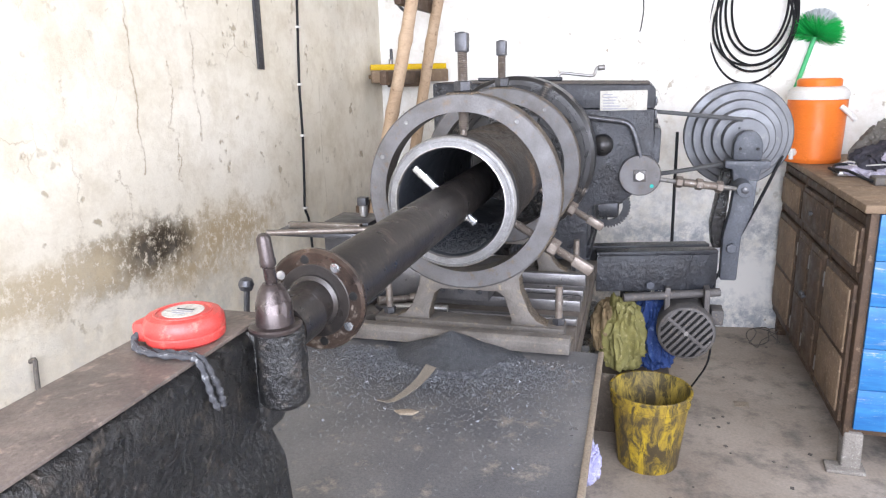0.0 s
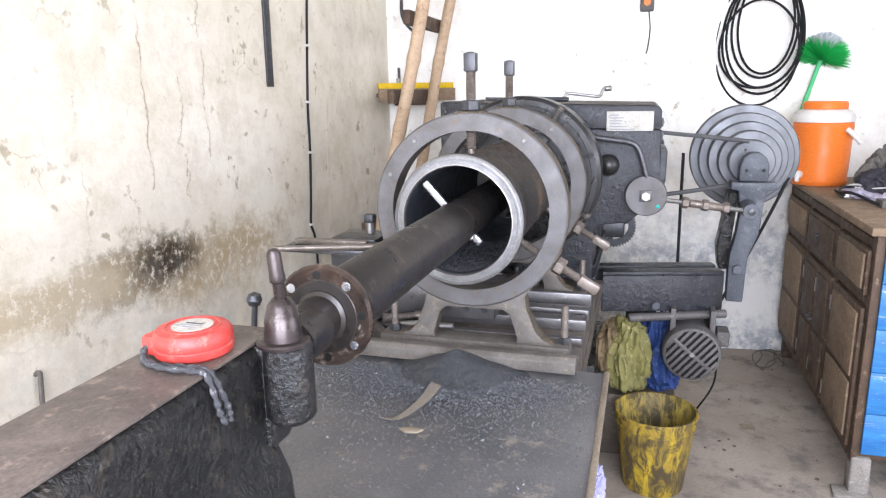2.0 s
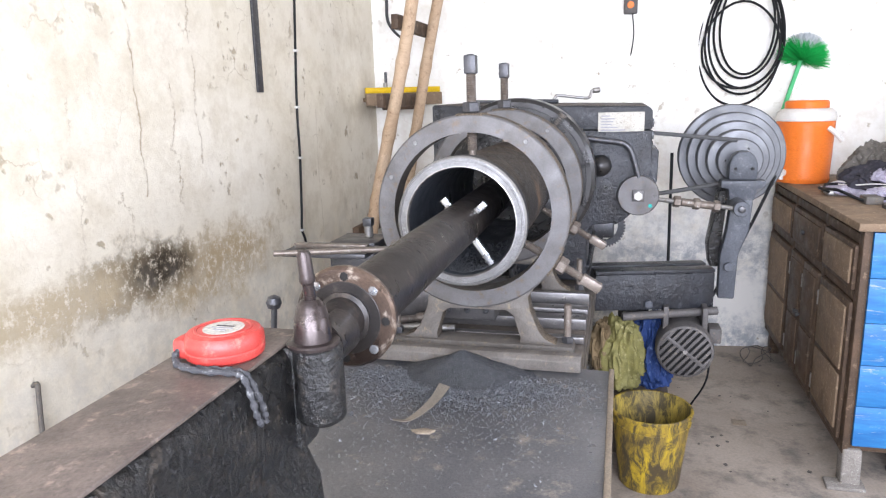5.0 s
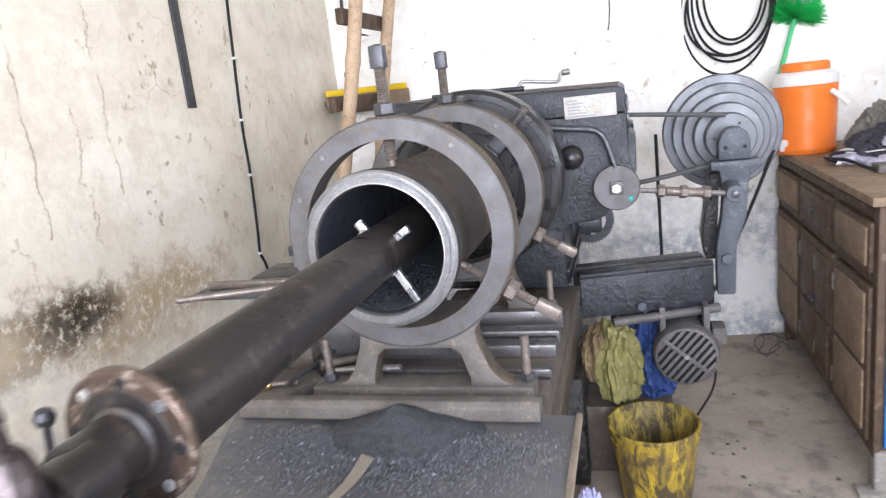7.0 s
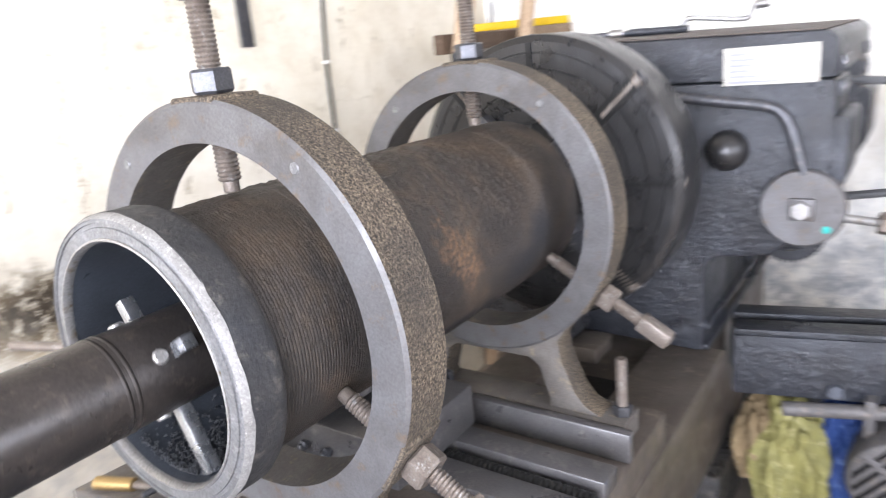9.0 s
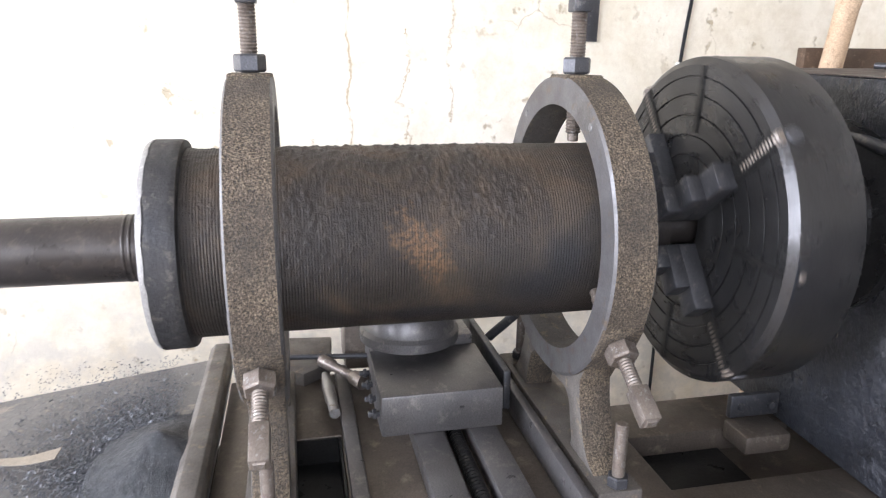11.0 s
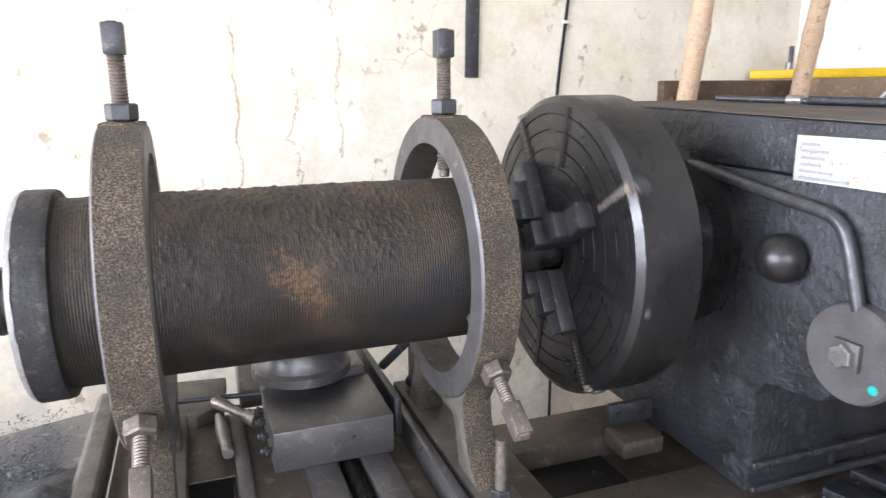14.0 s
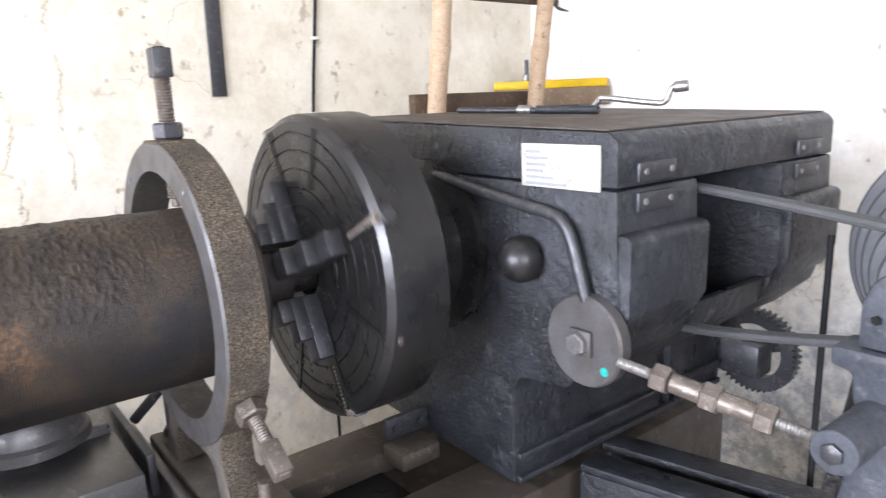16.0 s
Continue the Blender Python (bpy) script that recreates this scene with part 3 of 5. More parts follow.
# ---- lathe ----
def lathe():
    L = thing("lathe", (0, 0.4, 0), "old dark grey engine lathe set up for boring", "lathe")
    # bed and its ways
    shift(0.014, 0.008, -0.008)
    b = box(-0.17, 0.19, -1.75, 1.62, 0.42, 0.735, 0.01)
    part("bed", b, BEDIRON, L, "oily brown cast iron bed")
    for y0 in (-1.6, 1.0):
        part("pedestal", box(-0.22, 0.22, y0, y0 + 0.55, 0.0, 0.42, 0.015), BLACKCAST, L)
    part("way", box(-0.17, -0.05, -1.75, 0.93, 0.735, 0.78, 0.004), BEDIRON, L)
    part("way", box(0.10, 0.24, -1.75, 0.93, 0.735, 0.78, 0.004), BEDIRON, L)
    # gap bridge piece and block at the headstock foot
    part("gap_block", box(-0.05, 0.02, 0.79, 0.88, 0.765, 0.80, 0.006), BEDIRON, L)
    # thin black sheet that puts the gap's shade on the bed
    part("gap_shade", box(-0.049, 0.099, 0.575, 0.785, 0.736, 0.741, 0), GREASESHADE, L)
    p = part("bracket", box(-0.06, -0.045, 0.80, 0.90, 0.80, 0.845, 0.004, turn=None), DARKSTEEL, L)
    for y in (0.82, 0.88):
        part("bolt", nut((-0.045, y, 0.823), (-0.036, y, 0.823), 0.014), DARKSTEEL, p)

    shift(0.002, 0.010, -0.003)
    # headstock: front and rear cheeks, bridge over the belt slot, hinged cover
    prof = [(-0.34, 0.79), (0.215, 0.775), (0.215, 0.955), (0.232, 0.98), (0.33, 0.992), (0.405, 1.06), (0.428, 1.13), (0.424, 1.31), (-0.34, 1.318)]
    b = extruded(prof, 0.90, 1.10, 'y', 0.008)
    extruded(prof, 1.36, 1.56, 'y', 0.008, b)
    box(-0.34, 0.12, 1.09, 1.37, 0.79, 1.316, 0.006, b)
    box(0.10, 0.20, 1.09, 1.37, 0.775, 1.02, 0.006, b)
    H = part("headstock", b, PAINT, L, "chipped blue-grey painted headstock casting")
    cov = [(-0.34, 1.319), (0.424, 1.311), (0.424, 1.375), (0.41, 1.389), (-0.34, 1.408)]
    b = extruded(cov, 0.90, 1.56, 'y', 0.006)
    part("cover", b, PAINT, H, "hinged cover in the same chipped paint")
    part("cover_top", extruded([(-0.335, 1.4085), (0.405, 1.3898), (0.405, 1.3915), (-0.335, 1.4102)], 0.905, 1.555, 'y', 0), PAINTTOP, H, "dusty brown top of the cover")
    part("slot_lip", extruded([(0.2, 0.98), (0.33, 0.992), (0.395, 1.05), (0.41, 1.10), (0.395, 1.10), (0.38, 1.06), (0.32, 1.008), (0.2, 0.997)], 1.10, 1.36, 'y', 0.003), PAINT, H)
    # solid black drum standing in for the shade inside the belt slot
    part("belt_slot_shade", revolve([(0, 0), (0, 0.12), (0.2, 0.12), (0.2, 0)], (0.16, 1.13, 1.19), (0.16, 1.34, 1.19)), GREASESHADE, H)
    for y in (0.985, 1.45):
        for z0, z1 in ((1.318, 1.345), (1.276, 1.303)):
            part("hinge", box(0.424, 0.431, y - 0.045, y + 0.045, z0, z1, 0.002), DARKSTEEL, H)
            for dy in (-0.03, 0.03):
                part("hinge_screw", rod((0.430, y + dy, (z0 + z1) / 2), (0.4335, y + dy, (z0 + z1) / 2), 0.005, segs=10), STEEL, H)
    part("ledge", extruded([(0.422, 1.09), (0.446, 1.135), (0.448, 1.24), (0.44, 1.248), (0.422, 1.25)], 0.902, 1.098, 'y', 0.005), PAINT, H)
    part("ledge", extruded([(0.422, 1.09), (0.446, 1.135), (0.448, 1.24), (0.44, 1.248), (0.422, 1.25)], 1.362, 1.558, 'y', 0.005), PAINT, H)
    for z in (0.79, 0.835):
        part("moulding", box(0.214, 0.225, 0.905, 1.55, z - 0.012, z, 0.003), PAINT, H)
    pl = part("label_plate", box(0.246, 0.398, 0.8965, 0.899, 1.306, 1.371, 0.0008), PAPER, H, "torn white paper label with illegible print")
    for i in range(6):
        w = 0.05 if i < 4 else 0.09
        part("print_bar", box(0.256, 0.256 + w * (0.6 + 0.1 * ((i * 7) % 4)), 0.8955, 0.8963, 1.357 - i * 0.0095, 1.361 - i * 0.0095, 0), INKGREY, pl)
    part("ball_knob", revolve([(0, 0), (0, 0.030), (0.012, 0.032), (0.014, 0.037), (0.03, 0.036), (0.045, 0.028), (0.055, 0.014), (0.058, 0)], (0.258, 0.90, 1.193), (0.258, 0.84, 1.193), 32), CHUCK, H)
    # control disc with lever
    shift(-0.005, 0.042, -0.007)
    D = part("control_disc", revolve([(0, 0), (0, 0.03), (0.03, 0.03), (0.03, 0.066), (0.034, 0.069), (0.052, 0.069), (0.056, 0.066), (0.056, 0)], (0.392, 0.90, 1.095), (0.392, 0.84, 1.095), 40), MACHINED, L, "worn grey control disc")
    part("hub_nut", nut((0.392, 0.845, 1.095), (0.392, 0.825, 1.095), 0.03), STEEL, D)
    part("hub_washer", box(0.372, 0.412, 0.836, 0.845, 1.075, 1.115, 0.003), MACHINED, D)
    part("paint_dab", revolve([(0, 0), (0, 0.0075), (0.002, 0.0065), (0.003, 0)], (0.432, 0.845, 1.060), (0.432, 0.838, 1.060), 14), TEAL, D)
    # black disc painted as the shade in a hole
    part("stud_hole", revolve([(0, 0), (0, 0.006), (0.001, 0.006), (0.001, 0)], (0.446, 0.845, 1.094), (0.446, 0.838, 1.094), 14), GREASESHADE, D)
    lev = smooth_path([(0.0, 0.86, 1.325), (0.12, 0.85, 1.305), (0.25, 0.85, 1.285), (0.325, 0.85, 1.275), (0.352, 0.85, 1.262), (0.368, 0.85, 1.235), (0.392, 0.852, 1.155)], 6)
    part("shift_lever", tube(lev, 0.0095, 12), DARKSTEEL, L, "bent dark steel shift lever")
    # spindle nose
    shift(0, 0.008, 0)
    part("spindle_nose", revolve([(0, 0), (0, 0.16), (0.02, 0.16), (0.03, 0.125), (0.14, 0.125), (0.14, 0)], (0, 0.905, AX), (0, 0.755, AX), 48), CHUCK, L)
    # change gear behind
    shift(0.006, 0.012, -0.003)
    b = bmesh.new()
    n, rings = 44, []
    for y, rr in ((1.63, None), (1.66, None), (1.66, 0.066), (1.63, 0.066)):
        ring = []
        for k in range(n):
            for f, r in ((0, 0.092), (0.25, 0.1), (0.5, 0.1), (0.75, 0.092)):
                a = 2 * math.pi * (k + f) / n
                q = rr or r
                ring.append(b.verts.new((0.25 + q * math.cos(a), y, 0.84 + q * math.sin(a))))
        rings.append(ring)
    for p, q in zip(rings, rings[1:] + rings[:1]):
        for k in range(len(p)):
            b.faces.new((p[k], p[(k + 1) % len(p)], q[(k + 1) % len(p)], q[k]))
    for k in range(3):
        a = radians(120 * k + 20)
        rod((0.25, 1.645, 0.84), (0.25 + 0.07 * math.cos(a), 1.645, 0.84 + 0.07 * math.sin(a)), 0.011, bm=b, segs=10)
    rod((0.25, 1.615, 0.84), (0.25, 1.672, 0.84), 0.026, bm=b)
    part("change_gear", b, DARKSTEEL, L)
    part("gear_arm", box(0.05, 0.30, 1.56, 1.63, 0.80, 0.88, 0.01), DARKSTEEL, L)

    shift(0.015, 0.006, -0.006)
    # carriage with saddle, cross slide and compound
    b = box(-0.30, 0.235, -0.085, 0.03, 0.70, 0.832, 0.005)
    box(-0.30, -0.07, 0.02, 0.11, 0.70, 0.832, 0.003, b)
    box(0.175, 0.235, 0.02, 0.11, 0.70, 0.832, 0.003, b)
    box(-0.30, 0.235, 0.105, 0.56, 0.70, 0.832, 0.005, b)
    C = part("saddle", b, BEDIRON, L, "oily iron carriage saddle")
    # black floor and liners make the shallow opening look deep and unlit
    part("slide_pit_shade", box(-0.1, 0.2, 0.015, 0.115, 0.69, 0.74, 0), GREASESHADE, C)
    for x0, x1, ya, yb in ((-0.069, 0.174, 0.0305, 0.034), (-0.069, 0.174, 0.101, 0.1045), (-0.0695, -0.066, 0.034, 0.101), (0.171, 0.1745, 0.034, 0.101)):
        part("pit_shade_side", box(x0, x1, ya, yb, 0.735, 0.829, 0), GREASESHADE, C)
    part("pit_shade_floor", box(-0.066, 0.171, 0.034, 0.101, 0.782, 0.786, 0), GREASESHADE, C)
    part("saddle_rib", box(-0.30, 0.235, 0.108, 0.132, 0.832, 0.850, 0.003), SLIDE, C)
    part("saddle_rib", box(-0.30, 0.235, 0.395, 0.412, 0.832, 0.880, 0.004), SLIDE, C)
    S = part("cross_slide", box(-0.33, 0.235, 0.213, 0.262, 0.832, 0.862, 0.003), SLIDE, L, "scraped iron cross slide")
    part("slide_bar", box(-0.33, 0.235, 0.302, 0.347, 0.832, 0.862, 0.003), SLIDE, S)
    part("feed_screw", threaded((-0.3, 0.282, 0.845), (0.23, 0.282, 0.845), 0.012, 0.008, segs=10), GREASESHADE, S)
    P = part("compound_slide", box(-0.175, 0.003, 0.163, 0.356, 0.862, 0.93, 0.004), SLIDE, L, "grey iron compound slide block")
    part("swivel_base", box(-0.34, -0.175, 0.17, 0.35, 0.862, 0.948, 0.004), SLIDE, P)
    part("swivel_dial", revolve([(0, 0), (0, 0.088), (0.016, 0.088), (0.022, 0.082), (0.05, 0.078), (0.07, 0.06), (0.07, 0)], (-0.19, 0.238, 0.948), (-0.19, 0.238, 1.02), 48), SLIDE, P)
    for x in (-0.02, -0.07, -0.12, -0.165):
        part("gib_screw", rod((x, 0.164, 0.892), (x, 0.145, 0.892), 0.005, segs=10), DARKSTEEL, P)
        part("gib_nut", nut((x, 0.158, 0.892), (x, 0.152, 0.892), 0.015), DARKSTEEL, P)
    part("gib_strip", box(-0.42, -0.05, 0.372, 0.385, 0.86, 0.93, 0.003), DARKSTEEL, P)
    part("clamp_handle", rod((-0.24, 0.40, 0.91), (-0.20, 0.44, 0.97), 0.009), DARKSTEEL, P)

    shift(0.010, 0.009, -0.005)
    # tailstock: long overhanging arm with a round clamping boss
    poly = [(-0.128, 1.0), (-0.128, 1.175), (-0.118, 1.185), (-0.030, 1.185), (-0.018, 1.172), (-0.018, 1.07), (0.0, 1.03), (0.012, 0.85), (-0.128, 0.85)]
    b = extruded(poly, -1.75, -0.885, 'y', 0.006)
    T = part("tailstock", b, BLACKCAST, L, "black cast tailstock with worn brown top")
    part("top_face", box(-0.122, -0.024, -1.748, -0.86, 1.184, 1.1885, 0.0015), TAILTOP, T, "rubbed brown top of the tailstock")
    b = revolve([(0, 0), (0, 0.018), (0.005, 0.025), (0.009, 0.027), (0.086, 0.0265), (0.089, 0.0235), (0.089, 0)], (0.008, -0.893, 1.097), (0.008, -0.893, 1.20), 36)
    box(-0.124, -0.012, -0.905, -0.855, 1.06, 1.184, 0.008, b)
    part("clamp_boss", b, BLACKCAST, T)
    pin = revolve([(0, 0), (0, 0.028), (0.003, 0.0285), (0.005, 0.027), (0.006, 0.0205), (0.030, 0.0188), (0.0315, 0.0178), (0.043, 0.0148), (0.048, 0.011), (0.05, 0.0095), (0.05, 0)], (0.004, -0.893, 1.185), (0.004, -0.893, 1.25), 32)
    part("clamp_cone", pin, PIN, T, "violet-brown turned clamp cone")
    part("clamp_pin", revolve([(0, 0), (0, 0.0065), (0.02, 0.0065), (0.022, 0.0085), (0.028, 0.0085), (0.03, 0.0078), (0.052, 0.0075), (0.056, 0.005), (0.057, 0)], (0.004, -0.893, 1.233), (0.003, -0.900, 1.29), 20), PIN, T)
    part("quill", revolve([(0, 0), (0, 0.028), (0.05, 0.028), (0.05, 0.0)], (0, -0.87, AX), (0, -0.82, AX), 32), BAR, T)
    b = rod((-0.126, -0.75, 1.11), (-0.119, -0.75, 1.175), 0.004)
    revolve([(0, 0), (0.003, 0.008), (0.01, 0.0105), (0.017, 0.008), (0.021, 0)], (-0.12, -0.75, 1.172), (-0.117, -0.75, 1.20), 16, b)
    box(-0.14, -0.06, -0.86, -0.70, 1.05, 1.115, 0.01, b)
    part("clamp_lever", b, DARKSTEEL, T, "ball-ended dark clamp lever")
    shift()
    return L


def chuck_on(L):
    """The four-jaw chuck, turning about the lathe's axis."""
    y0, y1, R = 0.650, 0.760, 0.251
    prof = [(0, 0.045), (0, 0.075), (0.002, 0.078)]
    for r in (0.105, 0.135, 0.165, 0.195, 0.222):
        prof += [(0.002, r - .0018), (0.0045, r - .001), (0.0045, r + .001), (0.002, r + .0018)]
    prof += [(0.002, R - 0.012), (0.010, R - 0.001), (0.014, R), (y1 - y0 - .006, R), (y1 - y0, R - .006), (y1 - y0, 0.045)]
    C = part("chuck", revolve(prof, (0, y0, AX), (0, y1, AX), 96, closed=True), CHUCK, L, "dark steel four-jaw chuck", origin=(0, y0, AX))
    # black plug for the shade inside the bore
    part("chuck_bore", revolve([(0, 0), (0, 0.046), (0.05, 0.046), (0.05, 0)], (0, y0 + 0.03, AX), (0, y1, AX), 32), GREASESHADE, C)
    for k in range(4):
        turn = Matrix.Translation((0, 0, AX)) @ Matrix.Rotation(radians(90 * k), 4, 'Y') @ Matrix.Translation((0, 0, -AX))
        def put(bm):
            bmesh.ops.transform(bm, matrix=turn, verts=bm.verts)
            return bm
        # black strip painting the slot's shade, then screw and stepped jaw
        part("slot", put(box(-0.013, 0.013, y0 - 0.0006, y0 + 0.03, AX + 0.05, AX + R - 0.0125, 0)), GREASESHADE, C)
        part("jaw_screw", put(threaded((0, y0 + 0.0085, AX + 0.165), (0, y0 + 0.0085, AX + R - 0.002), 0.0105, 0.006, segs=14)), STUDM, C)
        part("screw_socket", put(rod((0, y0 + 0.022, AX + R - 0.02), (0, y0 + 0.022, AX + R + 0.0025), 0.012)), DARKSTEEL, C)
        b = box(-0.020, 0.020, y0 - 0.028, y0 + 0.001, AX + 0.046, AX + 0.150, 0.002)
        box(-0.020, 0.020, y0 - 0.050, y0 - 0.026, AX + 0.046, AX + 0.115, 0.002, b)
        box(-0.020, 0.020, y0 - 0.070, y0 - 0.048, AX + 0.046, AX + 0.082, 0.002, b)
        part("jaw", put(b), DARKSTEEL, C)
        half = Matrix.Translation((0, 0, AX)) @ Matrix.Rotation(radians(90 * k + 42), 4, 'Y') @ Matrix.Translation((0, 0, -AX))
        b = rod((0, y0 + 0.02, AX + R - 0.02), (0, y0 + 0.02, AX + R + 0.001), 0.006)
        bmesh.ops.transform(b, matrix=half, verts=b.verts)
        part("rim_plug", b, STUDM, C)
        # black strip painting the T-slot's shade on the face
        b = box(-0.005, 0.005, y0 - 0.0004, y0 + 0.02, AX + 0.14, AX + R - 0.0125, 0)
        bmesh.ops.transform(b, matrix=half, verts=b.verts)
        part("t_slot", b, GREASESHADE, C)
    return C


def boring_bar():
    """The bar that turns between chuck and tailstock, with a bolted flange and three cutters."""
    shift(0, 0, -0.0045)
    B = thing("boring_bar", (0, -0.79, AX), "long brown steel boring bar with a bolted flange", "boring bar")
    b = revolve([(0, 0), (0, 0.040), (0.012, 0.0447), (1.36, 0.0447), (1.365, 0.03), (1.43, 0.03), (1.43, 0)], (0, -0.752, AX), (0, 0.72, AX), 56)
    part("shaft", b, BAR, B, "oily brown bar")
    part("stub", revolve([(0, 0), (0, 0.026), (0.002, 0.029), (0.055, 0.029), (0.058, 0.034), (0.064, 0.034), (0.064, 0)], (0, -0.828, AX), (0, -0.76, AX), 40), BAR, B)
    F = part("flange", revolve([(0, 0.02), (0, 0.062), (0.002, 0.064), (0.004, 0.0655), (0.010, 0.0655), (0.012, 0.062), (0.013, 0.02)], (0, -0.765, AX), (0, -0.75, AX), 64), FLANGE, B, "worn bright round flange with bolt holes")
    part("shadow_groove", revolve([(0, 0), (0, 0.046), (0.0008, 0.047), (0.0008, 0)], (0, -0.7658, AX), (0, -0.76, AX), 48), BAR, F)
    for k in range(8):
        a = radians(45 * k + 10)
        x, z = 0.053 * math.cos(a), AX + 0.053 * math.sin(a)
        part("bolt", revolve([(0, 0), (0, 0.0062), (0.0012, 0.0055), (0.0018, 0)], (x, -0.7645, z), (x, -0.78, z), 14), BRIGHT if k % 2 else GREASESHADE, F)
    for ang, reach, y in ((137, 0.111, -0.105), (231, 0.066, -0.107), (321, 0.066, -0.107)):
        a = radians(ang)
        d = Vector((math.cos(a), 0, math.sin(a)))
        c = Vector((0, y, AX))
        m = frame_to(c + d * 0.03, c + d * reach)
        h = 0.0065
        bm = box(-h, h, -h, h, 0, reach - 0.03, 0.001, turn=m)
        part("cutter", bm, BRIGHT, B, "bright square tool bit")
        part("clamp_screw", rod(c + d * 0.04 + Vector((0, -0.018, 0)), c + d * 0.048 + Vector((0, -0.018, 0)), 0.007), STEEL, B)
    b = revolve([(0, 0.0449), (0.001, 0.0455), (0.003, 0.0455), (0.004, 0.0449)], (0, -0.155, AX), (0, 0, AX), 48)
    revolve([(0, 0.0449), (0.001, 0.0455), (0.003, 0.0455), (0.004, 0.0449)], (0, -0.163, AX), (0, 0, AX), 48, b)
    part("scribed_ring", b, BAR, B)
    shift()
    return B


# ---- work piece and its steady rests ----
def pipe_casting():
    shift(0, 0.008, -0.002)
    P = thing("pipe_casting", (0, 0.2, AX - 0.143), "rusty brown cast iron cylinder with a collar, held in steady rests", "pipe")
    # fine turning ribs, drawn out as pairs of crest and groove
    prof = []
    for i in range(154):
        d = 0.04 + 0.0037 * i
        prof += [(d, 0.1264), (d + 0.0012, 0.1272), (d + 0.0023, 0.1272), (d + 0.0034, 0.1264)]
    prof += [(0.612, 0.1275), (0.655, 0.127), (0.66, 0.123), (0.66, 0.1125)]
    b = revolve(prof, (0, -0.132, AX), (0, 0.5, AX), 220)
    for v in b.verts:
        r = Vector((v.co.x, v.co.z - AX))
        if r.length > 0.125 and v.co.y < 0.42:
            up = max(0.0, min(1.0, (v.co.z - AX + 0.03 + 0.07 * noise.noise(v.co * 9)) / 0.12)) * max(0.0, min(1.0, (0.42 - v.co.y) / 0.1)) * (0.45 if v.co.y < 0.03 else 1.0)
            n = noise.noise(v.co * 105) + 0.7 * noise.noise(v.co * 190)
            smear = max(0.0, noise.noise(v.co * 6 + Vector((3, 0, 0))))
            k = (1 + 0.007 * min(1.0, up + smear)) if r.length < 0.1268 else 1.0012
            k += max(0.0, n + 0.05) * 0.026 * up + 0.003 * noise.noise(v.co * 30)
            v.co.x, v.co.z = r.x * k, AX + r.y * k
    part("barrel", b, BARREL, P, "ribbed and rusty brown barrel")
    b = revolve([(0.004, 0.1375), (0.007, 0.1405), (0.016, 0.1410), (0.026, 0.1405), (0.034, 0.1410), (0.039, 0.1405), (0.043, 0.139), (0.045, 0.1260)], (0, -0.132, AX), (0, 0.5, AX), 128)
    for v in b.verts:
        r = Vector((v.co.x, v.co.z - AX))
        if r.length > 0.14:
            k = 1 + 0.010 * noise.noise(v.co * 28) - 0.014 * max(0.0, noise.noise(v.co * 75) - 0.15)
            v.co.x, v.co.z = r.x * k, AX + r.y * k
    part("collar", b, COLLAR, P, "chipped dark collar")
    part("collar_face", revolve([(0.006, 0.1380), (0.001, 0.1375), (0.0, 0.134), (0.0015, 0.1335), (0.0015, 0.130), (0.0, 0.1295), (0.0, 0.1205), (0.004, 0.120)], (0, -0.132, AX), (0, 0.5, AX), 128), FACE, P, "turned grey end face with bright rings")
    b = revolve([(0.0070, 0.1411), (0.0040, 0.1400), (0.0010, 0.1384), (-0.0004, 0.1374), (0.002, 0.1370)], (0, -0.132, AX), (0, 0.5, AX), 160)
    for v in b.verts:
        q = noise.noise(v.co * 60)
        v.co.y += 0.0022 * q if v.co.y > -0.126 else 0.0
    part("chipped_edge", b, EDGE, P, "bright chipped edge of the collar")
    part("chamfer", revolve([(0.004, 0.1210), (-0.0015, 0.1203), (-0.002, 0.1185), (0.001, 0.1165), (0.006, 0.1160)], (0, -0.132, AX), (0, 0.5, AX), 128), STEEL, P, "bright bored lip")
    part("liner", revolve([(0.004, 0.1165), (0.03, 0.1130), (0.66, 0.1130)], (0, -0.132, AX), (0, 0.5, AX), 96), BORE, P, "smooth dark bore")
    b = bmesh.new()
    for k in range(1500):
        a = radians(-90 + random.gauss(0, 17))
        y = -0.118 + random.random() ** 1.6 * 0.3
        r = 0.1115
        s = random.uniform(0.0006, 0.0015)
        box(-s, s, -s * 1.6, s * 1.6, -s * .5, s * .5, 0, b, Matrix.Translation((r * math.cos(a), y, AX + r * math.sin(a))) @ Euler((random.random() * 6, random.random() * 6, random.random() * 6)).to_matrix().to_4x4())
    tagged(part("swarf", b, SWARF, P, "loose grey iron chips in the bore"), kind="stuff")
    shift()


def stud(parent, angle, y, ring_r, tip_r, end_r, head):
    """A square-headed jack screw through the ring at an angle, tip on the barrel."""
    a = radians(angle)
    d = Vector((math.cos(a), 0, math.sin(a)))
    c = Vector((0, y, AX))
    s = part("jack_screw", threaded(c + d * (tip_r + 0.012), c + d * (end_r - head), 0.0115 if angle > 60 and angle < 120 else 0.0098, 0.0042), STUDM, parent)
    part("tip", rod(c + d * tip_r, c + d * (tip_r + 0.013), 0.008), STUDM, s)
    h = 0.0135 if angle == 90 else 0.0115
    b = bmesh.new()
    m = frame_to(c + d * (end_r - head), c + d * end_r)
    box(-h, h, -h, h, 0, head - .002, 0.0025, b, m)
    revolve([(0, 0.0125), (0.004, 0.008), (0.004, 0)], c + d * (end_r - .004), c + d * (end_r + .01), sides=4, bm=b)
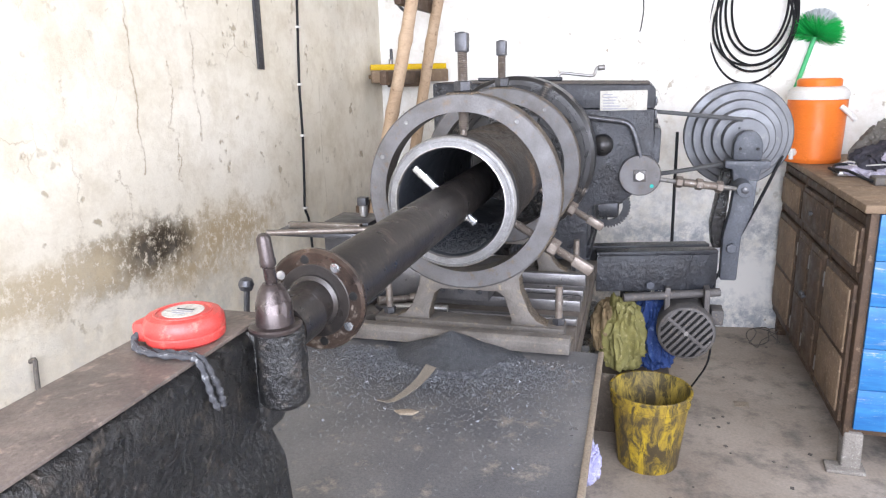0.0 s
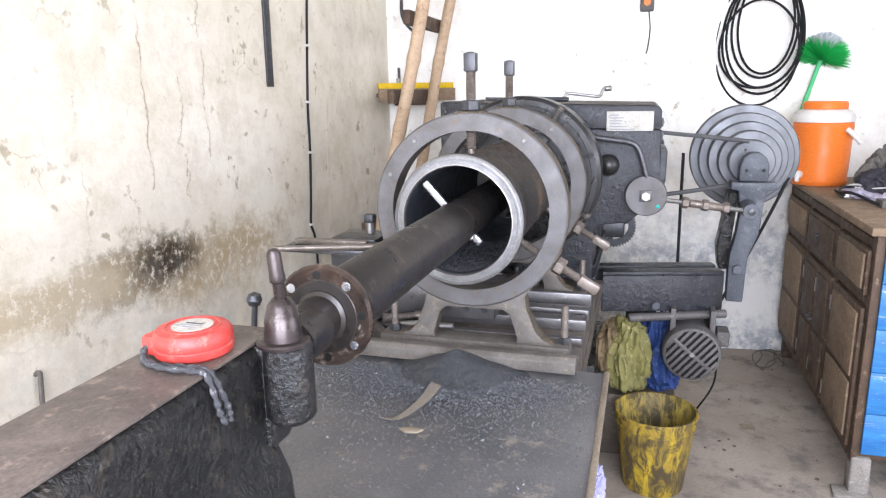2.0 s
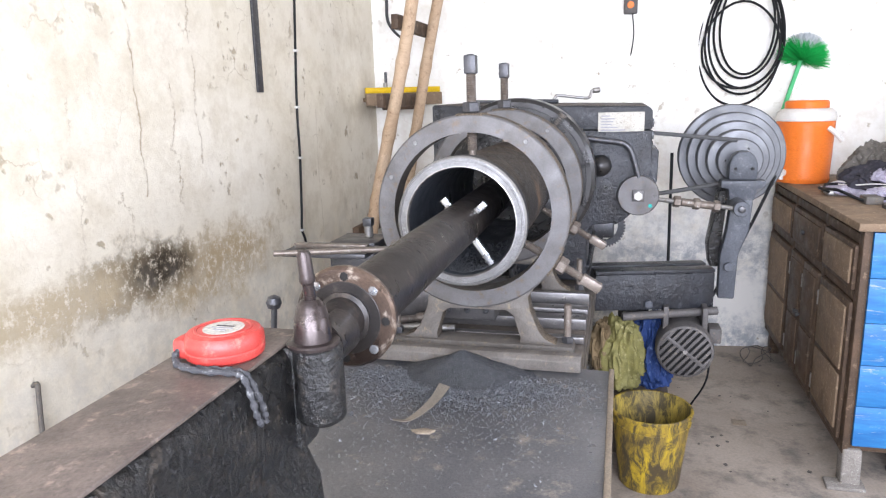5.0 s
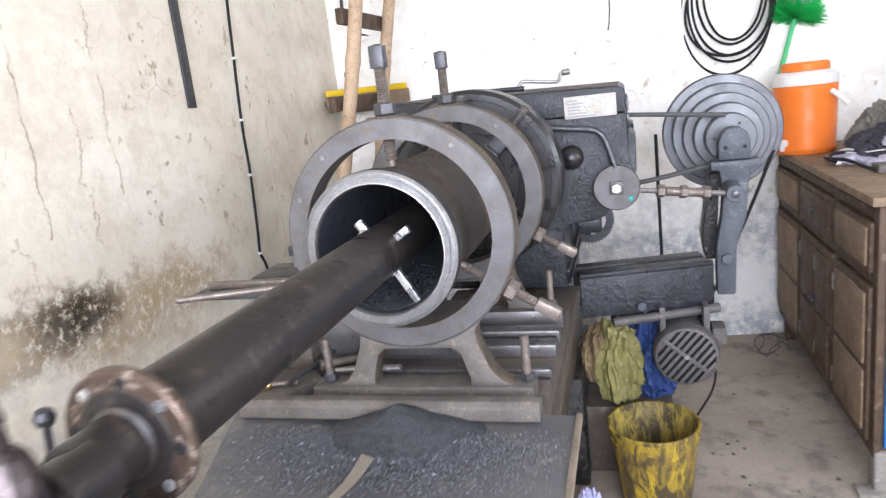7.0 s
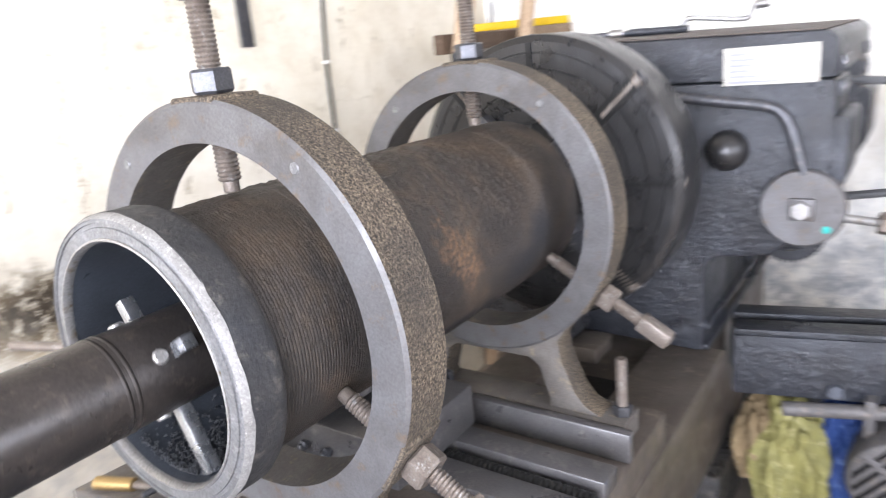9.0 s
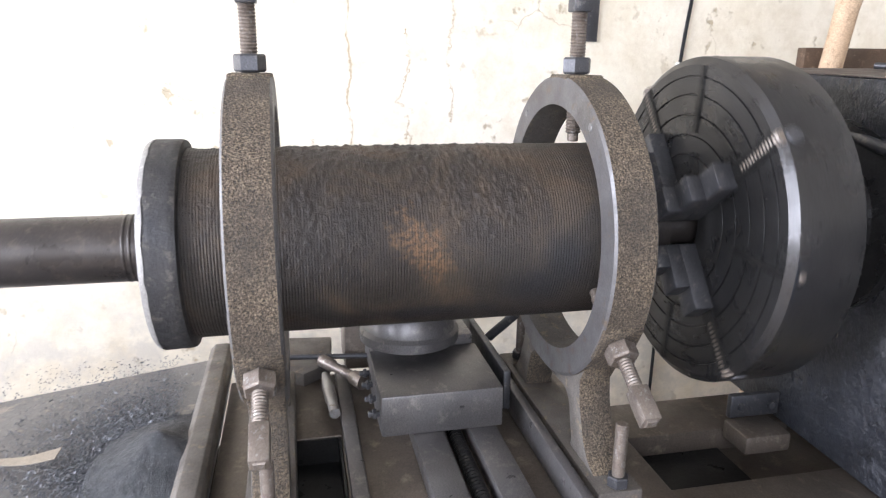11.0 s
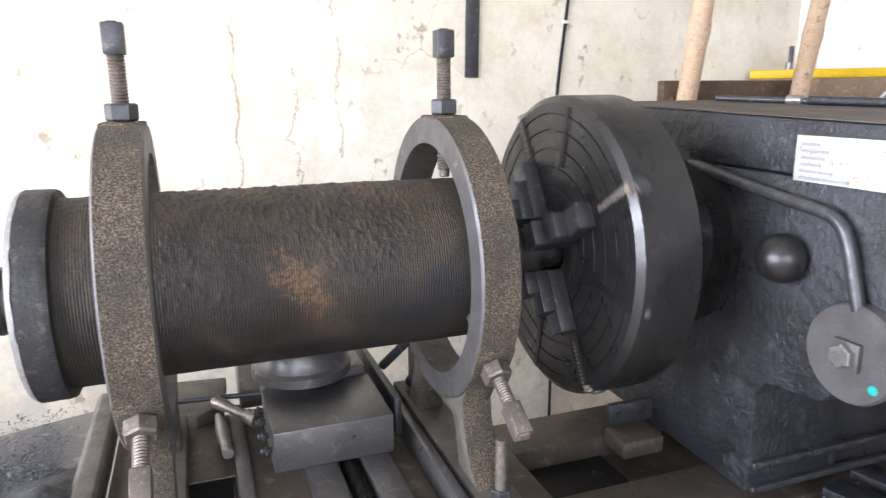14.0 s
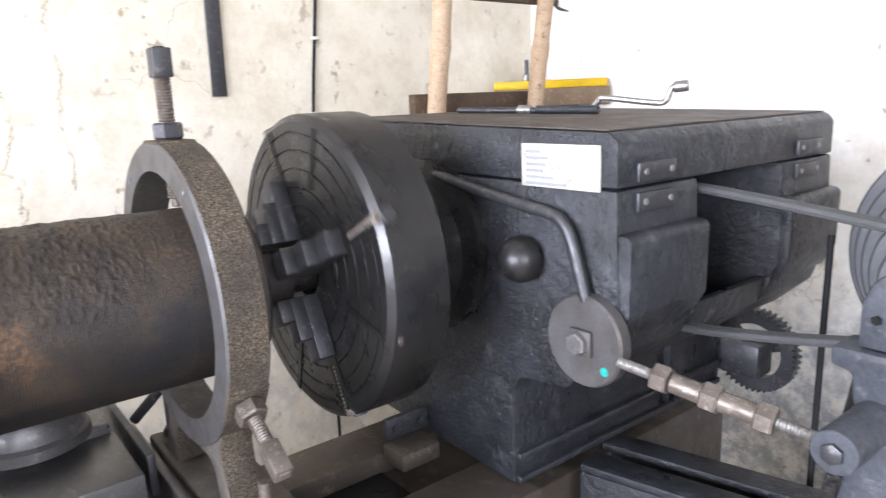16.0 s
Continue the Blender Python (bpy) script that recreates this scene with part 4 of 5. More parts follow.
    part("square_head", b, STUDM if angle < 60 else DARKSTEEL, s)
    part("lock_nut", nut(c + d * (ring_r + 0.001), c + d * (ring_r + 0.024), 0.036), DARKSTEEL if angle > 60 else STUDM, s)


def steady_rest(y):
    S = thing("steady_rest", (0, y, 0.834), "grey cast iron ring steady rest with three jack screws", "steady rest", "steady rests")
    R, r, h = 0.222, 0.1815, 0.029
    b = revolve([(0, r), (0, R - .004), (.003, R), (2 * h - .003, R), (2 * h, R - .004), (2 * h, r)], (0, y - h, AX), (0, y + h, AX), 128, closed=True)
    # flat bosses where the screws pass
    for ang in (90, -31, 211):
        a = radians(ang)
        m = Matrix.Translation((0, y, AX)) @ Matrix.Rotation(radians(90) - a, 4, 'Y')
        part("screw_boss", box(-0.032, 0.032, -h + .001, h - .001, R - 0.024, R + 0.001, 0.003, None, m), CAST, S)
    bmesh.ops.recalc_face_normals(b, faces=b.faces)
    for f in b.faces:
        n = f.normal
        f.material_index = 0 if abs(n.y) > 0.7 else (1 if Vector((f.calc_center_median().x, f.calc_center_median().z - AX)).length > r + .003 else 2)
    part("ring", b, [MACHINED, CAST, STAND], S, "dull machined face and rough cast rim")
    for ang in (128, 156, 52):
        a = radians(ang)
        x, z = 0.203 * math.cos(a), AX + 0.203 * math.sin(a)
        part("plug", rod((x, y - h + .002, z), (x, y - h - .0012, z), 0.0055, segs=14), FACE, S)
    # A-shaped foot
    shift(0.010, 0.002, -0.004)
    hh = 0.024
    b = bmesh.new()
    left = [(-0.135, 1.01), (-0.118, 0.985), (-0.122, 0.955), (-0.142, 0.905), (-0.158, 0.885), (-0.185, 0.872), (-0.098, 0.872), (-0.100, 0.885), (-0.084, 0.938), (-0.068, 0.950), (0.068, 0.950), (0.084, 0.938), (0.100, 0.885), (0.098, 0.872), (0.185, 0.872), (0.158, 0.885), (0.142, 0.905), (0.122, 0.955), (0.118, 0.985), (0.135, 1.01), (0.10, 1.015), (0.05, 0.99), (0.0, 0.985), (-0.05, 0.99), (-0.10, 1.015)]
    extruded(left, y - hh, y + hh, 'y', 0.003, b)
    bmesh.ops.recalc_face_normals(b, faces=b.faces)
    for f in b.faces:
        f.material_index = 0 if abs(f.normal.y) > 0.7 else 1
    part("foot_arch", b, [STAND, CAST], S, "grimy cast A-shaped foot")
    part("base_plate", box(-0.235, 0.222, y - 0.034, y + 0.031, 0.834, 0.873, 0.004), STAND, S)
    for x in (-0.207, 0.207):
        k = part("hold_down_bolt", rod((x, y, 0.873), (x, y, 0.965), 0.0085), STUDM, S)
        part("nut", nut((x, y, 0.873), (x, y, 0.889), 0.026), DARKSTEEL, k)
    shift()
    stud(S, 90, y, R + 0.001, 0.1285, 0.350, 0.042)
    stud(S, -31, y, R + 0.001, 0.1285, 0.338, 0.05)
    stud(S, 211, y, R + 0.001, 0.1285, 0.330, 0.05)
    return S


def clutter_on_lathe():
    shift(0.016, 0.010, -0.005)
    # square bar across the end of the carriage
    bar = extruded([(-0.128, 0.852), (-0.128, 0.876), (-0.118, 0.886), (-0.094, 0.886), (-0.088, 0.880), (-0.088, 0.852)], -0.36, 0.238, 'x', 0.0015)
    solid("support_bar", bar, STAND, "long heavy iron bar lying across the carriage", "bar")
    # sheet-metal chip tray
    b = bmesh.new()
    nx, ny = 36, 40
    grid = [[None] * (ny + 1) for _ in range(nx + 1)]
    for i in range(nx + 1):
        for j in range(ny + 1):
            u, v = i / nx, j / ny
            y = -0.088 - v * 1.25
            left = min(-0.39 + 0.42 * v, -0.15)
            x = left + u * (0.305 - left)
            z = 0.846 + 0.004 * noise.noise(Vector((x * 4, y * 4, 0)))
            grid[i][j] = b.verts.new((x, y, z))
    for i in range(nx):
        for j in range(ny):
            b.faces.new((grid[i][j], grid[i + 1][j], grid[i + 1][j + 1], grid[i][j + 1]))
    ext = bmesh.ops.extrude_face_region(b, geom=b.faces[:])
    bmesh.ops.translate(b, verts=[v for v in ext['geom'] if isinstance(v, bmesh.types.BMVert)], vec=(0, 0, -0.007))
    T = thing("chip_tray", (0, -0.6, 0.78), "oily grey sheet-metal chip tray over the bed", "tray")
    part("sheet", b, TRAY, T)
    part("worn_edge", box(0.297, 0.308, -1.33, -0.09, 0.838, 0.8525, 0.002), TRAYEDGE, T, "bare rubbed edge")
    for y in (-1.2, -0.25):
        part("support", box(-0.3, 0.25, y, y + 0.05, 0.78, 0.839, 0.003), BEDIRON, T)
    # heap of fine swarf and scattered chips
    b = bmesh.new()
    n = 44
    g = [[None] * (n + 1) for _ in range(n + 1)]
    for i in range(n + 1):
        for j in range(n + 1):
            u, v = i / n * 2 - 1, j / n * 2 - 1
            x, y = -0.01 + u * 0.17, -0.20 + v * 0.11
            d = math.hypot(u * 1.05 + 0.12 * noise.noise(Vector((u * 2, v * 2, 4))), (v - 0.35) * 0.9)
            h = max(0.0, 0.06 * (1 - d) ** 1.35 if d < 1 else 0) + 0.0025 * noise.noise(Vector((u * 9, v * 9, 1)))
            g[i][j] = b.verts.new((x, y, 0.845 + h))
    for i in range(n):
        for j in range(n):
            b.faces.new((g[i][j], g[i + 1][j], g[i + 1][j + 1], g[i][j + 1]))
    solid("swarf_heap", b, SWARF, "heap of fine dark grey iron swarf", "swarf", kind="stuff")
    b = bmesh.new()
    for k in range(24000):
        wide = k % 5 == 0
        x = random.gauss(-0.03, 0.20 if wide else 0.125)
        y = -0.20 - abs(random.gauss(0, 0.20 if wide else 0.08)) + 0.05 * random.random()
        if not (-0.4 < x < 0.29 and -0.9 < y < -0.14):
            continue
        s = random.uniform(0.0004, 0.0013) if random.random() < 0.93 else random.uniform(0.0013, 0.0021)
        m = Matrix.Translation((x, y, 0.8508 + s * .6)) @ Euler((random.random() * 6, random.random() * 6, random.random() * 6)).to_matrix().to_4x4()
        vs = [b.verts.new(m @ Vector(p)) for p in ((-s, -s * 1.7, -s * .4), (s, -s, -s * .3), (0, s * 1.8, 0), (s * .3, 0, s * .9))]
        for f in ((0, 1, 2), (0, 1, 3), (1, 2, 3), (0, 2, 3)):
            b.faces.new([vs[i] for i in f])
    solid("scattered_swarf", b, BRIGHTCHIP, "scattered glinting iron chips on the tray", "swarf", kind="stuff")
    # bent strip of steel and a pale flake
    b = bmesh.new()
    pts = smooth_path([(-0.090, -0.412, 0.853), (-0.066, -0.408, 0.851), (-0.046, -0.385, 0.857), (-0.028, -0.342, 0.866), (-0.018, -0.298, 0.878)], 6)
    L, R = [], []
    for i, p in enumerate(pts):
        d = (pts[min(i + 1, len(pts) - 1)] - pts[max(i - 1, 0)]).normalized()
        s = d.cross(Vector((0.2, 0.1, 1))).normalized() * (0.003 + 0.009 * i / len(pts))
        L.append(b.verts.new(p - s))
        R.append(b.verts.new(p + s))
    for i in range(len(pts) - 1):
        b.faces.new((L[i], R[i], R[i + 1], L[i + 1]))
    ext = bmesh.ops.extrude_face_region(b, geom=b.faces[:])
    bmesh.ops.translate(b, verts=[v for v in ext['geom'] if isinstance(v, bmesh.types.BMVert)], vec=(0, 0, 0.0012))
    solid("steel_strip", b, CHIP, "bent thin strip of brownish steel on the swarf", "metal strip")
    b = extruded([(-0.045, -0.445), (-0.02, -0.435), (0.0, -0.438), (-0.008, -0.452), (-0.03, -0.456)], 0.851, 0.855, 'z', 0.001)
    solid("metal_flake", b, TRAYEDGE, "pale flat flake of metal on the tray", "metal scrap")
    # tape measure
    shift(0.010, 0.009, -0.005)
    T = thing("tape_measure", (-0.068, -0.945, 1.1885), "round red plastic tape measure lying on the tailstock", "tape measure")
    c0, c1 = (-0.068, -0.945, 1.1885), (-0.068, -0.945, 1.26)
    b = revolve([(0, 0), (0, 0.035), (0.003, 0.0385), (0.010, 0.0395), (0.0115, 0.0385), (0.0135, 0.0395), (0.022, 0.0390), (0.027, 0.0355), (0.0285, 0.030), (0.0285, 0)], c0, c1, 56)
    box(-0.112, -0.085, -0.972, -0.945, 1.1895, 1.212, 0.006, b)
    part("case", b, RED, T)
    part("ridge", revolve([(0, 0.0255), (0.0012, 0.0262), (0.0012, 0.0285), (0, 0.0292)], (-0.068, -0.945, 1.2168), (-0.068, -0.945, 1.26), 48), RED, T)
    lab = part("label", revolve([(0, 0), (0, 0.0205), (0.0007, 0.0205), (0.0007, 0)], (-0.068, -0.945, 1.2168), (-0.068, -0.945, 1.26), 40), PAPER, T, "round pale printed label")
    for i, (w, dy) in enumerate(((0.020, 0.004), (0.024, -0.002), (0.014, -0.008))):
        part("print_bar", box(-0.068 - w / 2, -0.068 + w / 2, -0.945 + dy - 0.0012, -0.945 + dy + 0.0012, 1.2175, 1.2179, 0), INK if i == 0 else INKGREY, lab)
    for side in (-1, 1):
        o = 0.0032 * side
        st = smooth_path([(-0.104, -0.966, 1.204), (-0.104, -0.978, 1.193 + o * .3), (-0.085 + o, -0.990, 1.1915), (-0.058 + o, -0.995 + o, 1.1925), (-0.032, -0.994 + o, 1.1925), (-0.0195, -0.992 + o, 1.188), (-0.0125, -0.990 + 1.6 * o, 1.168), (-0.0105, -0.986 + 2.0 * o, 1.150), (-0.010, -0.982 + 1.2 * o, 1.136)], 6)
        part("wrist_strap", tube(st, 0.0030, 8, taper=[1 + .3 * math.sin(i * 1.7 + side) for i in range(len(st))]), STRAP, T, "frayed dark woven strap")
    shift(0.010, 0.006, -0.008)
    # long bar and loose tools lying on the far side of the carriage
    solid("handle_bar", rod((-0.50, -0.05, 1.080), (-0.215, 0.06, 1.076), 0.0075), STUDM, "long steel handle bar of the cross feed", "handle bar")
    W = thing("box_spanner", (-0.28, 0.14, 0.85), "steel T-handle box spanner lying on the carriage", "spanner")
    part("socket", revolve([(0, 0), (0, 0.012), (0.03, 0.012), (0.035, 0.009), (0.085, 0.009), (0.09, 0.013), (0.118, 0.015), (0.118, 0)], (-0.27, 0.085, 0.875), (-0.18, 0.15, 0.87), 20), STUDM, W)
    part("tommy_bar", rod((-0.30, -0.02, 0.876), (-0.27, 0.19, 0.876), 0.005), DARKSTEEL, W)
    W = thing("boring_tool", (-0.15, 0.085, 0.85), "short round steel tool lying on the saddle", "tool")
    part("shank", revolve([(0, 0), (0, 0.006), (0.02, 0.008), (0.05, 0.011), (0.1, 0.011), (0.105, 0.009), (0.15, 0.009), (0.15, 0)], (-0.235, 0.088, 0.862), (-0.085, 0.098, 0.862), 18), STEEL, W)
    b = extruded([(-0.44, -0.05), (-0.30, -0.02), (-0.25, 0.05), (-0.29, 0.10), (-0.42, 0.11)], 0.832, 0.86, 'z', 0.004)
    solid("iron_offcut", b, STAND, "flat rusty iron offcut on the carriage", "offcut")
    # tool post on the far side of the carriage
    W = thing("tool_post", (-0.36, 0.18, 0.86), "dark tool post with clamp screw behind the work", "tool post")
    part("block", box(-0.43, -0.30, 0.12, 0.25, 0.95, 1.075, 0.006), DARKSTEEL, W)
    part("stem", box(-0.42, -0.31, 0.13, 0.24, 0.832, 0.95, 0.004), BEDIRON, W)
    part("plate", box(-0.52, -0.29, 0.02, 0.13, 1.055, 1.068, 0.003), DARKSTEEL, W)
    part("clamp_screw", rod((-0.345, 0.2, 1.075), (-0.345, 0.2, 1.11), 0.012), STEEL, W)
    part("screw_head", box(-0.358, -0.332, 0.187, 0.213, 1.105, 1.128, 0.003), DARKSTEEL, W)
    part("tool_bar", box(-0.50, -0.30, 0.06, 0.08, 1.0685, 1.083, 0.002), STUDM, W)
    W = thing("brass_fitting", (-0.35, 0.0, 0.84), "small dull brass fitting lying on the offcut", "fitting")
    part("body", rod((-0.405, -0.03, 0.87), (-0.345, -0.005, 0.87), 0.010), BRASS, W)
    part("stem", rod((-0.345, -0.005, 0.87), (-0.29, 0.012, 0.87), 0.006), STUDM, W)
    # tools lying on the headstock cover
    shift(-0.004, 0.010, -0.003)
    shift(-0.032, -0.02, -0.003)
    W = thing("tap_wrench", (0.0, 1.25, 1.40), "blue-grey steel tap wrench lying on the headstock", "wrench")
    part("handle", rod((-0.20, 1.20, 1.416), (-0.02, 1.27, 1.41), 0.0065), DARKSTEEL, W)
    part("body", rod((-0.06, 1.255, 1.4125), (-0.03, 1.266, 1.4115), 0.011), STEEL, W)
    part("sleeve", rod((-0.02, 1.27, 1.412), (0.11, 1.32, 1.408), 0.009), PAINT, W)
    shift(-0.088, -0.035, -0.002)
    cr = smooth_path([(0.14, 1.34, 1.403), (0.155, 1.345, 1.425), (0.17, 1.35, 1.43), (0.26, 1.38, 1.418), (0.285, 1.39, 1.42), (0.295, 1.395, 1.445), (0.31, 1.40, 1.448)], 5)
    W = thing("crank_handle", (0.22, 1.37, 1.395), "bent steel crank handle lying on the headstock", "crank")
    part("rod", tube(cr, 0.006, 10), STEEL, W)
    part("socket", rod((0.30, 1.395, 1.446), (0.325, 1.405, 1.448), 0.011), STEEL, W)


# ---- countershaft, belts, motor ----
def drive():
    D = thing("belt_drive", (0.6, 1.15, 0.0), "dark grey countershaft stand with stepped pulley, motor and beam", "belt drive")
    beam = Matrix.Translation((0.20, 1.02, 0.0)) @ Matrix.Rotation(radians(14), 4, 'Z')
    part("beam", box(0, 0.45, -0.06, -0.045, 0.62, 0.76, 0.004, turn=beam), PAINT, D, "slotted dark grey channel beam")
    part("beam_web", box(0, 0.45, 0.075, 0.09, 0.62, 0.76, 0.004, turn=beam), PAINT, D)
    part("beam_flange", box(0, 0.45, -0.06, 0.0, 0.76, 0.775, 0.003, turn=beam), PAINT, D)
    part("beam_flange", box(0, 0.45, 0.035, 0.09, 0.76, 0.775, 0.003, turn=beam), PAINT, D)
    part("beam_end", box(0.40, 0.45, -0.044, 0.074, 0.62, 0.759, 0.003, turn=beam), PAINT, D)
    part("rod", rod(beam @ Vector((0.10, -0.075, 0.60)), beam @ Vector((0.46, -0.075, 0.615)), 0.016), MOTORG, D)
    part("post", box(0.30, 0.42, 1.16, 1.28, 0.0, 0.62, 0.008), BLACKCAST, D)
    part("bolt", nut(beam @ Vector((0.2, -0.06, 0.645)), beam @ Vector((0.2, -0.075, 0.645)), 0.03), STANDLIT, D)
    arm = [(0.672, 1.06), (0.742, 1.06), (0.735, 0.95), (0.705, 0.86), (0.70, 0.70), (0.645, 0.70), (0.645, 0.86), (0.662, 0.95)]
    part("arm", extruded(arm, 0.93, 0.985, 'y', 0.006), STANDLIT, D)
    part("arm_rib", extruded([(0.61, 0.88), (0.64, 1.08), (0.67, 1.08), (0.65, 0.80), (0.62, 0.80)], 1.0, 1.10, 'y', 0.006), BLACKCAST, D)
    bk = part("bearing_block", extruded([(0.635, 1.125), (0.78, 1.125), (0.78, 1.10), (0.75, 1.095), (0.745, 1.055), (0.665, 1.055), (0.66, 1.095), (0.635, 1.10)], 0.935, 1.0, 'y', 0.005), STANDLIT, D)
    cap = [(0.660, 1.126), (0.752, 1.126), (0.752, 1.18), (0.742, 1.208), (0.722, 1.225), (0.69, 1.225), (0.670, 1.208), (0.660, 1.18)]
    part("bearing_cap", extruded(cap, 0.945, 1.0, 'y', 0.006), STANDLIT, bk)
    for x in (0.68, 0.735):
        part("cap_bolt", nut((x, 0.945, 1.165), (x, 0.938, 1.165), 0.01), GREASESHADE, bk)
    part("foot_bolt", nut((0.675, 0.93, 0.82), (0.675, 0.915, 0.82), 0.032), STANDLIT, D)
    part("pivot_boss", rod((0.69, 0.985, 1.042), (0.69, 0.825, 1.042), 0.026, segs=28), STANDLIT, D)
    part("pivot_nut", nut((0.69, 0.825, 1.042), (0.69, 0.818, 1.042), 0.022), DARKSTEEL, D)
    part("shaft", rod((0.712, 1.0, AX + .008), (0.712, 1.40, AX + .008), 0.018), STEEL, D)
    # adjusting turnbuckle between the control disc and the arm
    a, c = Vector((0.420, 0.800, 1.078)), Vector((0.668, 0.845, 1.043))
    u = c - a
    tb = part("turnbuckle", threaded(a, c, 0.008, 0.004), STEEL, D, "brown steel adjusting rod with lock nuts")
    part("sleeve", rod(a + u * .30, a + u * .78, 0.0135), STUDM, tb)
    for f in (0.20, 0.46, 0.72):
        part("lock_nut", nut(a + u * f, a + u * (f + .09), 0.034), STUDM, tb)
    # motor under the beam
    mx, my, mz = 0.546, 0.945, 0.482
    b = revolve([(0, 0.092), (0.004, 0.1), (0.012, 0.104), (0.05, 0.106), (0.055, 0.102), (0.26, 0.102), (0.27, 0.09), (0.28, 0.02), (0.28, 0)], (mx, my, mz), (mx, my + 0.3, mz), 48)
    M = part("motor", b, MOTORG, D, "grimy grey electric motor hung under the beam")
    part("fan_cowl", revolve([(0, 0.0), (0.0, 0.008), (0.004, 0.0085), (0.006, 0.0)], (mx, my - 0.002, mz), (mx, my + .1, mz), 24), STEEL, M)
    # black disc as the shade behind the grille bars
    part("grille_back", revolve([(0, 0), (0, 0.094), (0.002, 0.094), (0.002, 0)], (mx, my + 0.012, mz), (mx, my + .1, mz), 40), GREASESHADE, M)
    t45 = Matrix.Translation((mx, 0, mz)) @ Matrix.Rotation(radians(40), 4, 'Y') @ Matrix.Translation((-mx, 0, -mz))
    for i in range(-4, 5):
        o = i * 0.021
        w = math.sqrt(max(0.094 ** 2 - o * o, 0))
        part("grille_bar", box(mx + o - 0.0058, mx + o + 0.0058, my + 0.001, my + 0.009, mz - w, mz + w, 0.002, turn=t45), MOTORG, M)
    part("grille_spine", box(mx - 0.092, mx + 0.092, my + 0.0005, my + 0.010, mz - 0.007, mz + 0.007, 0.002, turn=t45), MOTORG, M)
    part("terminal_box", box(mx + 0.09, mx + 0.135, my + 0.08, my + 0.16, mz + 0.01, mz + 0.07, 0.006), MOTORG, M)
    for x in (mx - 0.07, mx + 0.07):
        part("hanger", box(x - 0.01, x + 0.01, my + 0.05, my + 0.2, mz + 0.06, 0.64, 0.003), MOTORG, M)
    cab = smooth_path([(mx + 0.10, my + 0.1, mz - 0.02), (mx + 0.095, my + 0.12, 0.33), (mx + 0.06, my + 0.2, 0.2), (mx, my + 0.3, 0.05), (mx - 0.06, my + 0.36, 0.006)], 8)
    part("cable", tube(cab, 0.004, 8), RUBBER, M)
    return D


def cone_pulley(D):
    cx, cz = 0.712, AX + 0.008
    prof, d = [(0, 0.02), (0, 0.066)], 0.0
    for r in (0.078, 0.108, 0.138, 0.168, 0.197):
        prof += [(d, r - .004), (d + .004, r), (d + .012, r - .001), (d + .024, r - .013), (d + .030, r - .013), (d + .042, r - .001), (d + .050, r), (d + .052, r - .003)]
        d += 0.054
    prof += [(d, 0.15), (d - .02, 0.14), (d - .02, 0.02)]
    P = part("cone_pulley", revolve(prof, (cx, 1.06, cz), (cx, 1.5, cz), 80, closed=True), PULLEY, D, "grey stepped V-belt pulley", origin=(cx, 1.06, cz))
    for k in range(3):
        a = radians(120 * k)
        part("set_screw", rod((cx + .05 * math.cos(a), 1.0585, cz + .05 * math.sin(a)), (cx + .05 * math.cos(a), 1.064, cz + .05 * math.sin(a)), 0.004, segs=8), GREASESHADE, P)
    return P


def belts():
    for dy in (0.0, 0.016):
        b = tube(smooth_path([(0.18, 1.115 + dy, 1.297), (0.43, 1.105 + dy, 1.281), (0.712, 1.085 + dy, 1.253)], 5), 0.0068, 8)
        tube(smooth_path([(0.18, 1.115 + dy, 1.04), (0.43, 1.105 + dy, 1.055), (0.712, 1.085 + dy, 1.108)], 5), 0.0068, 8, b)
        solid("drive_belt", b, BELT, "worn grey rubber belt from the headstock to the stepped pulley", "belt")
    b = tube(smooth_path([(0.511, 1.335, 1.19), (0.512, 1.33, 0.95), (0.515, 1.32, 0.5)], 5), 0.006, 8)
    tube(smooth_path([(0.895, 1.335, 1.10), (0.80, 1.33, 0.86), (0.63, 1.32, 0.47)], 5), 0.006, 8, b)
    solid("motor_belt", b, RUBBER, "black rubber belt from the motor to the largest pulley step", "belt")


# ---- things round the lathe ----
def bucket():
    c = (0.424, 0.925)
    B = thing("bucket", (*c, 0), "dirty yellow plastic bucket smeared with black grease", "bucket")
    b = revolve([(0, 0), (0, 0.105), (0.006, 0.109), (0.27, 0.139), (0.285, 0.141), (0.287, 0.148), (0.297, 0.149), (0.300, 0.146), (0.299, 0.139), (0.28, 0.137), (0.01, 0.106), (0.01, 0)], (*c, 0.0), (*c, 1), 56)
    for f in b.faces:
        m = f.calc_center_median()
        f.material_index = 1 if (Vector((m.x - c[0], m.y - c[1])).length < 0.1055 + 0.112 * m.z and m.z < 0.297 and m.z > 0.006) else 0
    part("shell", b, [YELLOWP, BUCKETIN], B)
    part("bead", revolve([(0, 0.1365), (0.003, 0.1415), (0.009, 0.1425), (0.012, 0.138)], (*c, 0.245), (*c, 1), 56), YELLOWP, B)


def crumple(name, c, size, mat_, label, category, seed, sub=4, amount=0.5):
    sub += 1
    b = bmesh.new()
    bmesh.ops.create_icosphere(b, subdivisions=sub, radius=1)
    for v in b.verts:
        n = noise.turbulence_vector(v.co * 1.7 + Vector((seed, 0, 0)), 4, True)
        f = abs(noise.noise(v.co * 3.1 + Vector((0, seed, 0)))) + 0.6 * abs(noise.noise(v.co * 7.0 + Vector((seed, seed, 0))))
        v.co = v.co * (1.12 - 0.55 * f) + n * amount * 0.5
